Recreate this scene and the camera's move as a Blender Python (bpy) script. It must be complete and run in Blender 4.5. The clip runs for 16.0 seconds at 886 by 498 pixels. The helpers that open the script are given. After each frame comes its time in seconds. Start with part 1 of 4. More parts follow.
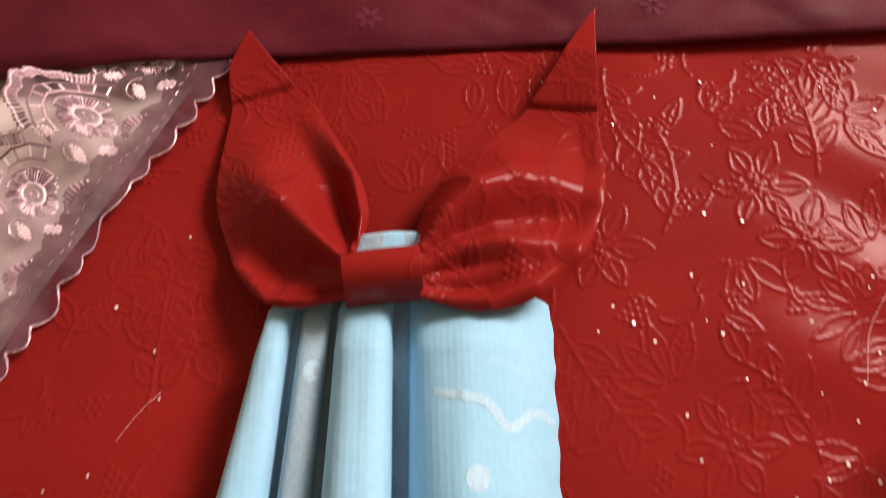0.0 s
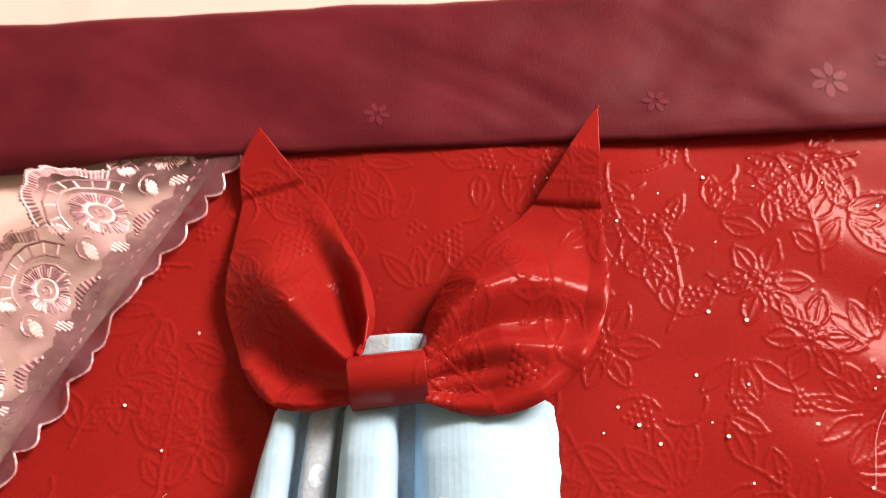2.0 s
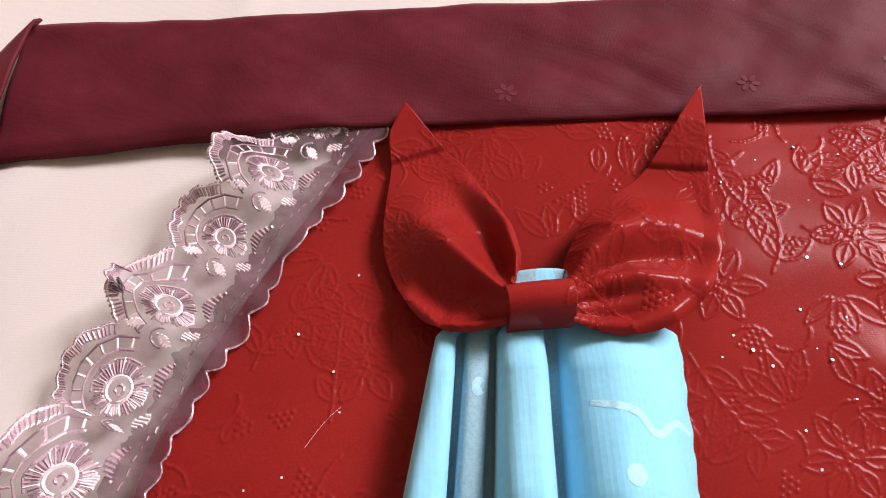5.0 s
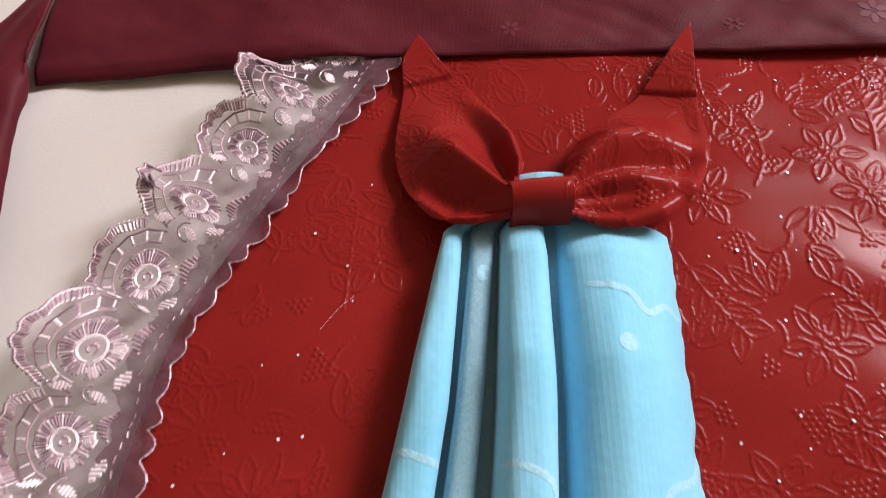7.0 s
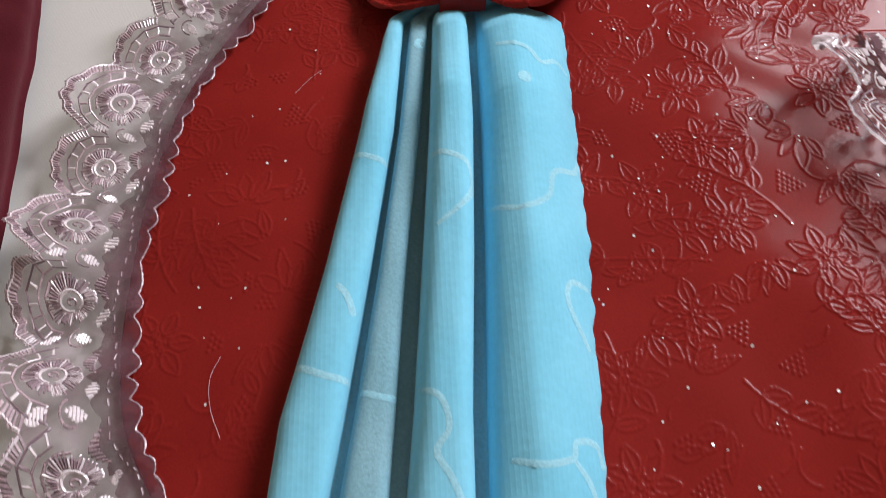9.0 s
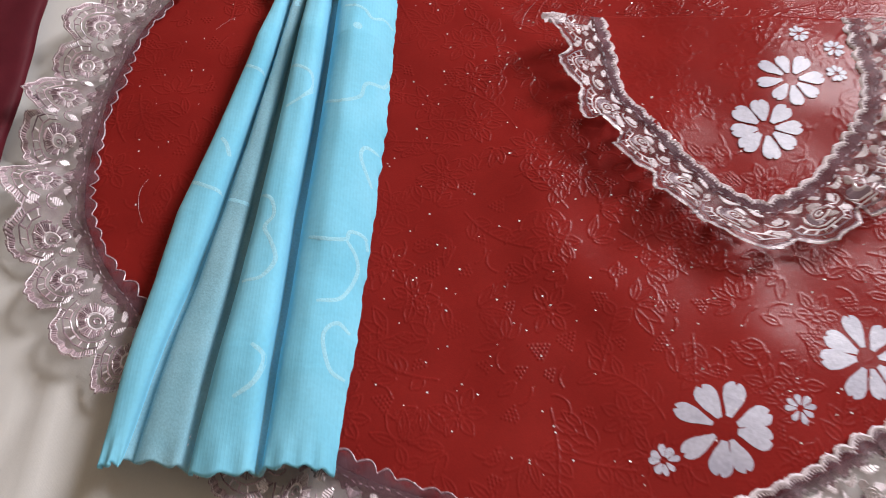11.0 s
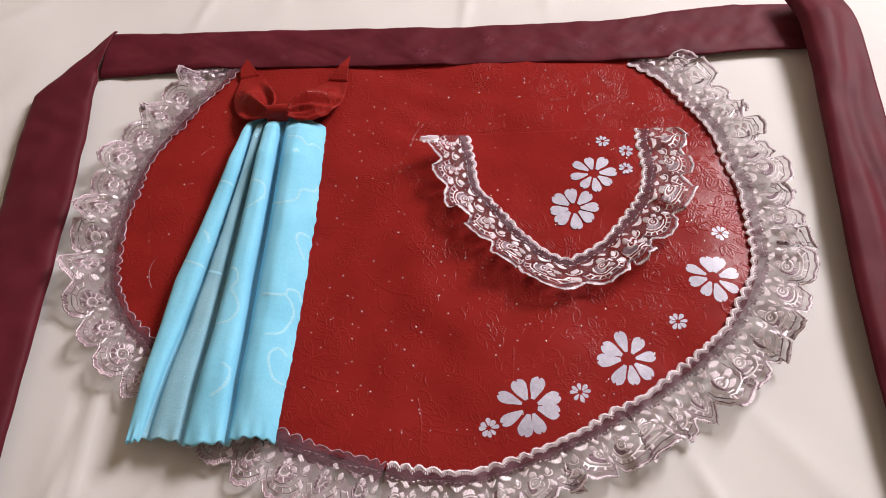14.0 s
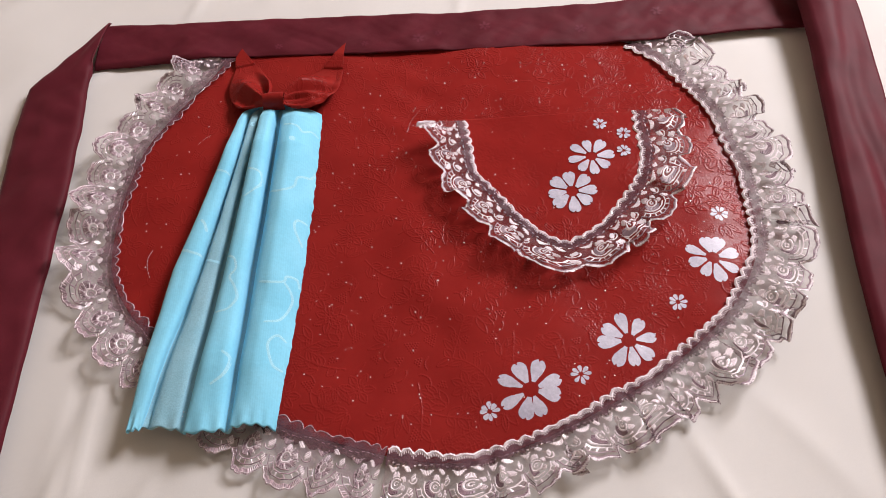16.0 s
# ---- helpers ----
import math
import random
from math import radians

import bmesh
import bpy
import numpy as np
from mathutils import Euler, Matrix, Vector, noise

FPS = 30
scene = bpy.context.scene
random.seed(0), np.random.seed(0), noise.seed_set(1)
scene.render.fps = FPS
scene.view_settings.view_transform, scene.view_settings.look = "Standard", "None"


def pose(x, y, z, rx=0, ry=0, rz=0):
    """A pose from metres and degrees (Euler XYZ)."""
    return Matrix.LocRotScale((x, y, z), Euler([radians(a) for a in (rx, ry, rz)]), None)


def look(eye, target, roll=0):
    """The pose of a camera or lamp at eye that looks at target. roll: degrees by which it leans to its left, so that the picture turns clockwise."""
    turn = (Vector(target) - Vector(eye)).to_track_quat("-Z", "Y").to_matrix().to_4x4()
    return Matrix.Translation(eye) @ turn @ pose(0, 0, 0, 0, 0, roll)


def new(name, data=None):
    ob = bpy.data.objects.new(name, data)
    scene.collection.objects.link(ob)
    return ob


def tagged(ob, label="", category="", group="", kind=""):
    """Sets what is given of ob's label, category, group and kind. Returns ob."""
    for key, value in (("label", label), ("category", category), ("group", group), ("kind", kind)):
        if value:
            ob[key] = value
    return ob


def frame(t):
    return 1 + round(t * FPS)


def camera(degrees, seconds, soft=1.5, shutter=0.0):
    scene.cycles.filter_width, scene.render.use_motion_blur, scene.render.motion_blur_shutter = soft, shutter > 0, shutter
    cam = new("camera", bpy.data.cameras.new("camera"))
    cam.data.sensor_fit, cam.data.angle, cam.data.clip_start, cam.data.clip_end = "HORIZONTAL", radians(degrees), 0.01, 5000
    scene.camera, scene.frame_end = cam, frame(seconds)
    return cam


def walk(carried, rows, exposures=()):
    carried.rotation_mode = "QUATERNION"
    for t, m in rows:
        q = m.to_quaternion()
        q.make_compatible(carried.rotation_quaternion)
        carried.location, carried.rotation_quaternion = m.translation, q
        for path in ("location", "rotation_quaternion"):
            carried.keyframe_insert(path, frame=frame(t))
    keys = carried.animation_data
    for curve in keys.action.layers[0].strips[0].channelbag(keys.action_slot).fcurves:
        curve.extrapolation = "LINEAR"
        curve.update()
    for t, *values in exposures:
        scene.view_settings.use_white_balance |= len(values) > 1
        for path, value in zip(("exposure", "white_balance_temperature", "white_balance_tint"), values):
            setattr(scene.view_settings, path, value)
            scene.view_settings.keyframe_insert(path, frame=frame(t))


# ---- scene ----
cam = camera(59.58, 16.0, soft=0.9, shutter=0.5)
LAMP_W = 68.0
# exposure and white balance drift of the hand-held camera
EXPOSURES = [(0.0, 0.30, 8300, 44), (0.4, 0.73, 12800, 74), (0.9, 0.88, 13800, 87), (1.6, 0.88, 12200, 77), (2.0, 0.84, 9800, 58), (2.4, 0.82, 7900, 45), (3.0, 0.77, 6850, 38), (4.0, 0.64, 6700, 33),
             (6.3, 0.40, 6750, 25), (7.5, 0.20, 6500, 23), (9.0, 0.04, 6150, 14), (10.2, 0.04, 6150, 13), (12.3, 0.22, 6500, 20), (14.0, 0.2, 6500, 20), (16.0, 0.2, 6500, 20)]

PATH = [
    (0, (-0.10877, 0.09726, 0.20286), (-0.11705, 0.41807, -0.74425), -3.694),
    (0.5, (-0.10750, 0.11871, 0.19145), (-0.11458, 0.45736, -0.74943), -2.753),
    (1, (-0.10391, 0.11886, 0.18863), (-0.11851, 0.46133, -0.75078), -4.546),
    (1.5, (-0.10700, 0.11762, 0.18989), (-0.11772, 0.45195, -0.75250), -3.629),
    (2, (-0.10693, 0.11237, 0.21065), (-0.12612, 0.47778, -0.72000), -5.076),
    (2.5, (-0.10932, 0.10325, 0.22714), (-0.12882, 0.48301, -0.69774), -4.984),
    (3, (-0.10716, 0.09795, 0.23295), (-0.12615, 0.48592, -0.68852), -4.672),
    (3.5, (-0.11168, 0.08331, 0.23781), (-0.13346, 0.48257, -0.67877), -5.279),
    (4, (-0.12363, 0.07468, 0.23785), (-0.14593, 0.46103, -0.68423), -5.149),
    (4.2, (-0.13211, 0.07617, 0.23815), (-0.15407, 0.46594, -0.68250), -5.292),
    (6.3, (-0.15266, 0.05140, 0.21279), (-0.17682, 0.52106, -0.66973), -3.750),
    (6.5, (-0.15214, 0.04574, 0.21284), (-0.17151, 0.50931, -0.67301), -3.328),
    (7, (-0.15242, 0.02612, 0.22732), (-0.16804, 0.49494, -0.65584), -2.648),
    (7.5, (-0.15108, -0.00251, 0.23669), (-0.15819, 0.46581, -0.64684), -2.239),
    (8, (-0.14863, -0.03514, 0.24526), (-0.14602, 0.42485, -0.64266), -1.003),
    (8.5, (-0.14567, -0.06269, 0.25361), (-0.14251, 0.40118, -0.63228), -1.517),
    (9, (-0.14208, -0.08394, 0.25600), (-0.12974, 0.36467, -0.63764), -1.350),
    (9.5, (-0.12764, -0.11189, 0.26820), (-0.11728, 0.34373, -0.62192), -2.663),
    (10, (-0.09202, -0.14834, 0.29121), (-0.10188, 0.30333, -0.60092), -3.121),
    (10.2, (-0.08363, -0.16754, 0.30270), (-0.07223, 0.30467, -0.57871), 0.562),
    (12.3, (-0.00950, -0.29646, 0.49320), (0.00705, 0.16384, -0.39441), 3.455),
    (12.5, (-0.00028, -0.30407, 0.50689), (0.00959, 0.17361, -0.37159), 1.466),
    (13, (0.00793, -0.30636, 0.53261), (0.02366, 0.19966, -0.32977), -0.374),
    (13.5, (0.01470, -0.32867, 0.54261), (0.02626, 0.19769, -0.30757), 1.069),
    (14, (0.01878, -0.33990, 0.55020), (0.02568, 0.19971, -0.29169), -0.508),
    (14.5, (0.01843, -0.34272, 0.54778), (0.02138, 0.19432, -0.29577), -1.236),
    (15, (0.01958, -0.34229, 0.54751), (0.01236, 0.19497, -0.29587), -2.384),
    (15.5, (0.02327, -0.34369, 0.54611), (0.02558, 0.19229, -0.29811), -1.870),
    (16, (0.02197, -0.34523, 0.54428), (0.02551, 0.18812, -0.30161), -1.825),
]
walk(cam, [(t, look(eye, target, roll)) for t, eye, target, roll in PATH], EXPOSURES)

# ---- world, window light ----
world = bpy.data.worlds.new("world")
scene.world = world
world.use_nodes = True
_sky = world.node_tree.nodes.new("ShaderNodeTexSky")
_sky.sky_type, _sky.sun_disc = "NISHITA", False
_sky.sun_elevation, _sky.sun_rotation = radians(40), radians(60)
world.node_tree.links.new(_sky.outputs[0], world.node_tree.nodes["Background"].inputs[0])
world.node_tree.nodes["Background"].inputs[1].default_value = 0.08

# daylight in the opening of the window
_lamp = bpy.data.lights.new("window_daylight", "AREA")
_lamp.shape, _lamp.size, _lamp.size_y, _lamp.energy = "RECTANGLE", 0.85, 0.75, LAMP_W
_lamp.color = (0.98, 0.97, 0.95)
new("window_daylight", _lamp).matrix_world = look((1.46, 1.25, 1.45), (0.05, 0.05, 0.0))


# ---- materials ----
def ramp_noise(nt, scale, detail, lo, hi, low_col, high_col, coord):
    """Noise mapped onto two colours."""
    n = nt.nodes.new("ShaderNodeTexNoise")
    n.inputs["Scale"].default_value, n.inputs["Detail"].default_value = scale, detail
    nt.links.new(coord, n.inputs["Vector"])
    r = nt.nodes.new("ShaderNodeValToRGB")
    r.color_ramp.elements[0].position, r.color_ramp.elements[1].position = lo, hi
    r.color_ramp.elements[0].color, r.color_ramp.elements[1].color = (*low_col, 1), (*high_col, 1)
    nt.links.new(n.outputs["Fac"], r.inputs["Fac"])
    return n, r


def surface(name, low, high, rough=0.5, scale=40.0, fine=900.0, bump=0.0004, spec=0.5, sheen=0.0, metal=0.0, rough_var=0.1, island=0.0, speck=0.82):
    """A two-scale surface: broad colour drift, fine grain and relief."""
    m = bpy.data.materials.new(name)
    m.use_nodes = True
    nt = m.node_tree
    b = nt.nodes["Principled BSDF"]
    co = nt.nodes.new("ShaderNodeTexCoord").outputs["Object"]
    _, broad = ramp_noise(nt, scale, 3, 0.3, 0.7, low, high, co)
    n2, grain = ramp_noise(nt, fine, 4, 0.3, 0.7, (speck, speck, speck), (1, 1, 1), co)
    mix = nt.nodes.new("ShaderNodeMixRGB")
    mix.blend_type = "MULTIPLY"
    mix.inputs[0].default_value = 1.0
    nt.links.new(broad.outputs[0], mix.inputs[1])
    nt.links.new(grain.outputs[0], mix.inputs[2])
    out = mix.outputs[0]
    if island:
        g = nt.nodes.new("ShaderNodeNewGeometry")
        hs = nt.nodes.new("ShaderNodeHueSaturation")
        mr = nt.nodes.new("ShaderNodeMapRange")
        mr.inputs["To Min"].default_value, mr.inputs["To Max"].default_value = 1 - island, 1 + island
        nt.links.new(g.outputs["Random Per Island"], mr.inputs["Value"])
        nt.links.new(mr.outputs[0], hs.inputs["Value"])
        nt.links.new(out, hs.inputs["Color"])
        out = hs.outputs[0]
    nt.links.new(out, b.inputs["Base Color"])
    rr = nt.nodes.new("ShaderNodeMapRange")
    rr.inputs["To Min"].default_value, rr.inputs["To Max"].default_value = rough - rough_var, rough + rough_var
    nt.links.new(n2.outputs["Fac"], rr.inputs["Value"])
    nt.links.new(rr.outputs[0], b.inputs["Roughness"])
    b.inputs["Specular IOR Level"].default_value = spec
    b.inputs["Metallic"].default_value = metal
    if sheen:
        b.inputs["Sheen Weight"].default_value = sheen
        b.inputs["Sheen Roughness"].default_value = 0.4
        b.inputs["Sheen Tint"].default_value = (*[min(1, c / max(high)) ** 0.6 for c in high], 1)
    bp = nt.nodes.new("ShaderNodeBump")
    bp.inputs["Distance"].default_value, bp.inputs["Strength"].default_value = bump, 0.7
    nt.links.new(n2.outputs["Fac"], bp.inputs["Height"])
    nt.links.new(bp.outputs[0], b.inputs["Normal"])
    m["bsdf"] = b.name
    return m


def woven(m, pitch, depth, axes=("X", "Y")):
    """Adds a fine crossed weave to the relief of a surface."""
    nt = m.node_tree
    b = nt.nodes["Principled BSDF"]
    old = b.inputs["Normal"].links[0].from_socket
    co = nt.nodes.new("ShaderNodeTexCoord").outputs["Object"]
    hs = []
    for axis in axes:
        w = nt.nodes.new("ShaderNodeTexWave")
        w.wave_type, w.bands_direction = "BANDS", axis
        w.inputs["Scale"].default_value = 1 / pitch * 0.314 * 1.0
        nt.links.new(co, w.inputs["Vector"])
        hs.append(w.outputs["Fac"])
    ad = nt.nodes.new("ShaderNodeMath")
    ad.operation = "MULTIPLY"
    nt.links.new(hs[0], ad.inputs[0])
    nt.links.new(hs[-1], ad.inputs[1])
    bp = nt.nodes.new("ShaderNodeBump")
    bp.inputs["Distance"].default_value, bp.inputs["Strength"].default_value = depth, 0.6
    nt.links.new(ad.outputs[0], bp.inputs["Height"])
    nt.links.new(old, bp.inputs["Normal"])
    nt.links.new(bp.outputs[0], b.inputs["Normal"])
    return m


LEATHER = woven(surface("red_leatherette", (0.228, 0.0150, 0.0124), (0.276, 0.0195, 0.0160), 0.21, 25, 1500, 0.00004, 0.085), 0.0007, 0.000012)
SATIN = woven(surface("maroon_satin", (0.086, 0.0100, 0.0165), (0.118, 0.0150, 0.0245), 0.55, 30, 1200, 0.0001, 0.10, 0.06), 0.0005, 0.00004)
SATIN_MOTIF = surface("maroon_satin_motif", (0.110, 0.014, 0.028), (0.145, 0.022, 0.038), 0.55, 60, 1200, 0.0001, 0.16, 0.18)
SHEET = woven(surface("cream_cotton", (0.625, 0.605, 0.58), (0.685, 0.668, 0.645), 0.9, 6, 1400, 0.00005, 0.2, 0.1, speck=0.95), 0.0006, 0.00003)
TOWEL = woven(surface("blue_velour", (0.20, 0.59, 0.79), (0.25, 0.65, 0.85), 0.95, 30, 500, 0.00010, 0.1, 0.6, speck=0.93), 0.0016, 0.00004, ("X",))
# greyer copy of the towel blue with the shade between pleats in its colour
TOWEL_SHADED = surface("blue_velour_shaded", (0.24, 0.49, 0.60), (0.30, 0.55, 0.66), 0.95, 30, 900, 0.0003, 0.1, 0.5)
TOWEL_PRINT = surface("pale_velour_print", (0.33, 0.69, 0.85), (0.39, 0.74, 0.88), 0.95, 60, 900, 0.0003, 0.1, 0.5)
THREAD = surface("mauve_satin_thread", (0.38, 0.27, 0.31), (0.55, 0.42, 0.47), 0.28, 60, 1500, 0.0001, 0.8, 0.2, island=0.35)
THREAD_PALE = surface("pale_satin_thread", (0.86, 0.76, 0.81), (0.94, 0.86, 0.90), 0.24, 60, 1500, 0.0001, 0.9, 0.3, island=0.06)
THREAD_DARK = surface("dark_mauve_thread", (0.22, 0.14, 0.17), (0.34, 0.24, 0.28), 0.4, 60, 1500, 0.0001, 0.5, 0.2, island=0.25)
FOIL = surface("silver_lilac_print", (0.43, 0.41, 0.51), (0.57, 0.55, 0.65), 0.42, 90, 500, 0.0002, 0.5, rough_var=0.15)
GLITTER = surface("silver_glitter", (0.92, 0.90, 0.89), (0.97, 0.96, 0.95), 0.3, 60, 900, 0.00001, 1.0)
WALL = surface("cream_plaster", (0.55, 0.47, 0.37), (0.61, 0.53, 0.42), 0.9, 3, 120, 0.001, 0.2)
WOODF = surface("brown_floor_wood", (0.18, 0.10, 0.06), (0.26, 0.15, 0.09), 0.5, 5, 90, 0.0005, 0.4)

NET = bpy.data.materials.new("mauve_tulle")
NET.use_nodes = True
_nt = NET.node_tree
_b = _nt.nodes["Principled BSDF"]
_co = _nt.nodes.new("ShaderNodeTexCoord").outputs["Object"]
_, _cr = ramp_noise(_nt, 60, 3, 0.3, 0.7, (0.26, 0.18, 0.21), (0.40, 0.31, 0.35), _co)
_nt.links.new(_cr.outputs[0], _b.inputs["Base Color"])
_b.inputs["Roughness"].default_value = 0.45
_b.inputs["Specular IOR Level"].default_value = 0.10
_tr = _nt.nodes.new("ShaderNodeBsdfTransparent")
_mx = _nt.nodes.new("ShaderNodeMixShader")
_n, _al = ramp_noise(_nt, 120, 2, 0.35, 0.65, (0.10, 0.10, 0.10), (0.28, 0.28, 0.28), _co)
_nt.links.new(_al.outputs[0], _mx.inputs[0])
_nt.links.new(_tr.outputs[0], _mx.inputs[1])
_nt.links.new(_b.outputs[0], _mx.inputs[2])
_nt.links.new(_mx.outputs[0], _nt.nodes["Material Output"].inputs[0])


NET_DARK = NET.copy()
NET_DARK.name = "dark_mauve_tulle"
for _node in NET_DARK.node_tree.nodes:
    if _node.type == "VALTORGB":
        _lo, _hi = _node.color_ramp.elements
        if _lo.color[0] < 0.2:
            _lo.color, _hi.color = (0.12, 0.12, 0.12, 1), (0.36, 0.36, 0.36, 1)
        else:
            _lo.color, _hi.color = (0.17, 0.095, 0.105, 1), (0.29, 0.180, 0.190, 1)
NET_MID = NET.copy()
NET_MID.name = "mauve_rose_tulle"
for _node in NET_MID.node_tree.nodes:
    if _node.type == "VALTORGB":
        _lo, _hi = _node.color_ramp.elements
        if _lo.color[0] < 0.2:
            _lo.color, _hi.color = (0.05, 0.05, 0.05, 1), (0.34, 0.34, 0.34, 1)
        else:
            _lo.color, _hi.color = (0.34, 0.23, 0.28, 1), (0.50, 0.37, 0.43, 1)
TAPE = NET.copy()
TAPE.name = "mauve_lace_ground"
for _node in TAPE.node_tree.nodes:
    if _node.type == "VALTORGB":
        _lo, _hi = _node.color_ramp.elements
        if _lo.color[0] < 0.2:
            _lo.color, _hi.color = (0.40, 0.40, 0.40, 1), (0.72, 0.72, 0.72, 1)
        else:
            _lo.color, _hi.color = (0.095, 0.042, 0.054, 1), (0.17, 0.085, 0.105, 1)


# ---- mesh helpers ----
def mesh_object(name, verts, faces, material, parent=None, label="", smooth=True, thick=0.0):
    me = bpy.data.meshes.new(name)
    me.from_pydata([tuple(map(float, v)) for v in verts] if not isinstance(verts, np.ndarray) else verts.tolist(), [], faces if isinstance(faces, list) else faces.tolist())
    me.materials.append(material)
    if smooth:
        me.polygons.foreach_set("use_smooth", np.ones(len(me.polygons), bool))
    me.update()
    ob = new(name, me)
    if parent:
        ob.parent = parent
    if label:
        ob["label"] = label
    if thick:
        so = ob.modifiers.new("thickness", "SOLIDIFY")
        so.thickness, so.offset = thick, -1.0
    return ob


def grid(name, nu, nv, f, material, parent=None, label="", thick=0.0):
    """A sheet f(u, v) with u and v from 0 to 1."""
    verts = [f(i / nu, j / nv) for j in range(nv + 1) for i in range(nu + 1)]
    w = nu + 1
    faces = [(j * w + i, j * w + i + 1, (j + 1) * w + i + 1, (j + 1) * w + i) for j in range(nv) for i in range(nu)]
    return mesh_object(name, verts, faces, material, parent, label, True, thick)


def box(name, lo, hi, material, parent=None, label=""):
    (a, b, c), (d, e, f) = lo, hi
    v = [(x, y, z) for z in (c, f) for y in (b, e) for x in (a, d)]
    fc = [(0, 2, 3, 1), (4, 5, 7, 6), (0, 1, 5, 4), (2, 6, 7, 3), (0, 4, 6, 2), (1, 3, 7, 5)]
    return mesh_object(name, v, fc, material, parent, label, False)


def spline(pts, n):
    """A smooth curve through a few points, n evenly spaced samples."""
    p = np.array(pts, float)
    k = len(p)
    q = np.vstack([2 * p[0] - p[1], p, 2 * p[-1] - p[-2]])
    out = []
    for i in range(k - 1):
        a, b, c, d = q[i], q[i + 1], q[i + 2], q[i + 3]
        for t in np.linspace(0, 1, 60, endpoint=False):
            out.append(0.5 * (2 * b + (c - a) * t + (2 * a - 5 * b + 4 * c - d) * t * t + (3 * b - a - 3 * c + d) * t ** 3))
    out.append(p[-1])
    out = np.array(out)
    s = np.r_[0, np.cumsum(np.linalg.norm(np.diff(out, axis=0), axis=1))]
    g = np.linspace(0, s[-1], n)
    return np.stack([np.interp(g, s, out[:, i]) for i in range(p.shape[1])], 1), s[-1]


def lerp(x, xs, ys):
    return float(np.interp(x, xs, ys))


def wob(x, y, z=0.0):
    return noise.noise(Vector((x, y, z)))


def thing(name, label, category, kind="", group=""):
    ob = new(name)
    ob.empty_display_size = 0.02
    return tagged(ob, label, category, group, kind)


# ---- room ----
def room():
    x0, x1, y0, y1, z0, z1 = -1.9, 1.5, -1.9, 2.2, -0.55, 2.1
    t = 0.12
    tagged(box("floor", (x0 - t, y0 - t, z0 - t), (x1 + t, y1 + t, z0), WOODF), "brown wooden floor of a plain room", "floor", kind="structure")
    tagged(box("ceiling", (x0 - t, y0 - t, z1), (x1 + t, y1 + t, z1 + t), WALL), "plain cream plaster ceiling", "ceiling", kind="structure")
    tagged(box("wall_west", (x0 - t, y0 - t, z0), (x0, y1 + t, z1), WALL), "plain cream plaster wall", "wall", kind="structure")
    tagged(box("wall_north", (x0, y1, z0), (x1, y1 + t, z1), WALL), "plain cream plaster wall", "wall", kind="structure")
    tagged(box("wall_south", (x0, y0 - t, z0), (x1, y0, z1), WALL), "plain cream plaster wall", "wall", kind="structure")
    w0, w1, h0, h1 = 0.55, 1.95, 0.85, 2.05
    wall = tagged(new("wall_east"), "plain cream plaster wall with a window opening", "wall", kind="structure")
    box("wall_section", (x1, y0 - t, z0), (x1 + t, w0, z1), WALL, wall)
    box("wall_section", (x1, w1, z0), (x1 + t, y1 + t, z1), WALL, wall)
    box("wall_section", (x1, w0, z0), (x1 + t, w1, h0), WALL, wall)
    box("wall_section", (x1, w0, h1), (x1 + t, w1, z1), WALL, wall)


room()


# ---- bed with its sheet ----
def folds(x, y):
    """Soft folds of the sheet, shallow near the apron."""
    z = 0.0016 * wob(x * 5, y * 3, 1) + 0.0006 * wob(x * 16, y * 14, 7)
    for px, py, ang, ln, h, w in FOLDS:
        dx, dy = x - px, y - py
        a = radians(ang)
        s, d = dx * math.cos(a) + dy * math.sin(a), -dx * math.sin(a) + dy * math.cos(a)
        d += 0.006 * math.sin(s * 14 + px * 40)
        if abs(s) < ln:
            z += h * math.exp(-(d / w) ** 2) * math.cos(s / ln * math.pi / 2)
    return z


FOLDS = [(-0.27, -0.25, 82, 0.13, 0.005, 0.011), (-0.22, -0.27, 95, 0.10, 0.004, 0.012), (0.24, -0.24, -62, 0.12, 0.0010, 0.016),
         (0.30, -0.20, -48, 0.12, 0.0008, 0.017), (0.16, -0.28, 80, 0.08, 0.003, 0.012), (-0.40, 0.33, 35, 0.16, 0.005, 0.016),
         (0.15, 0.37, 84, 0.07, 0.003, 0.008), (-0.13, 0.40, 78, 0.10, 0.003, 0.012), (0.40, -0.05, 70, 0.14, 0.003, 0.014), (-0.46, 0.10, 60, 0.2, 0.004, 0.018),
         (-0.245, -0.17, 84, 0.10, 0.0022, 0.005), (-0.262, -0.14, 80, 0.08, -0.0016, 0.005), (-0.19, -0.20, 60, 0.07, 0.002, 0.006), (0.27, -0.17, -55, 0.09, 0.0006, 0.008), (0.33, 0.02, 72, 0.10, 0.002, 0.006),
         (0.22, -0.21, -70, 0.06, 0.002, 0.006), (-0.32, 0.20, 50, 0.09, 0.002, 0.007), (-0.02, -0.24, 88, 0.05, 0.002, 0.006), (0.05, 0.33, 80, 0.06, 0.002, 0.006), (-0.21, 0.34, 70, 0.07, 0.002, 0.006)]


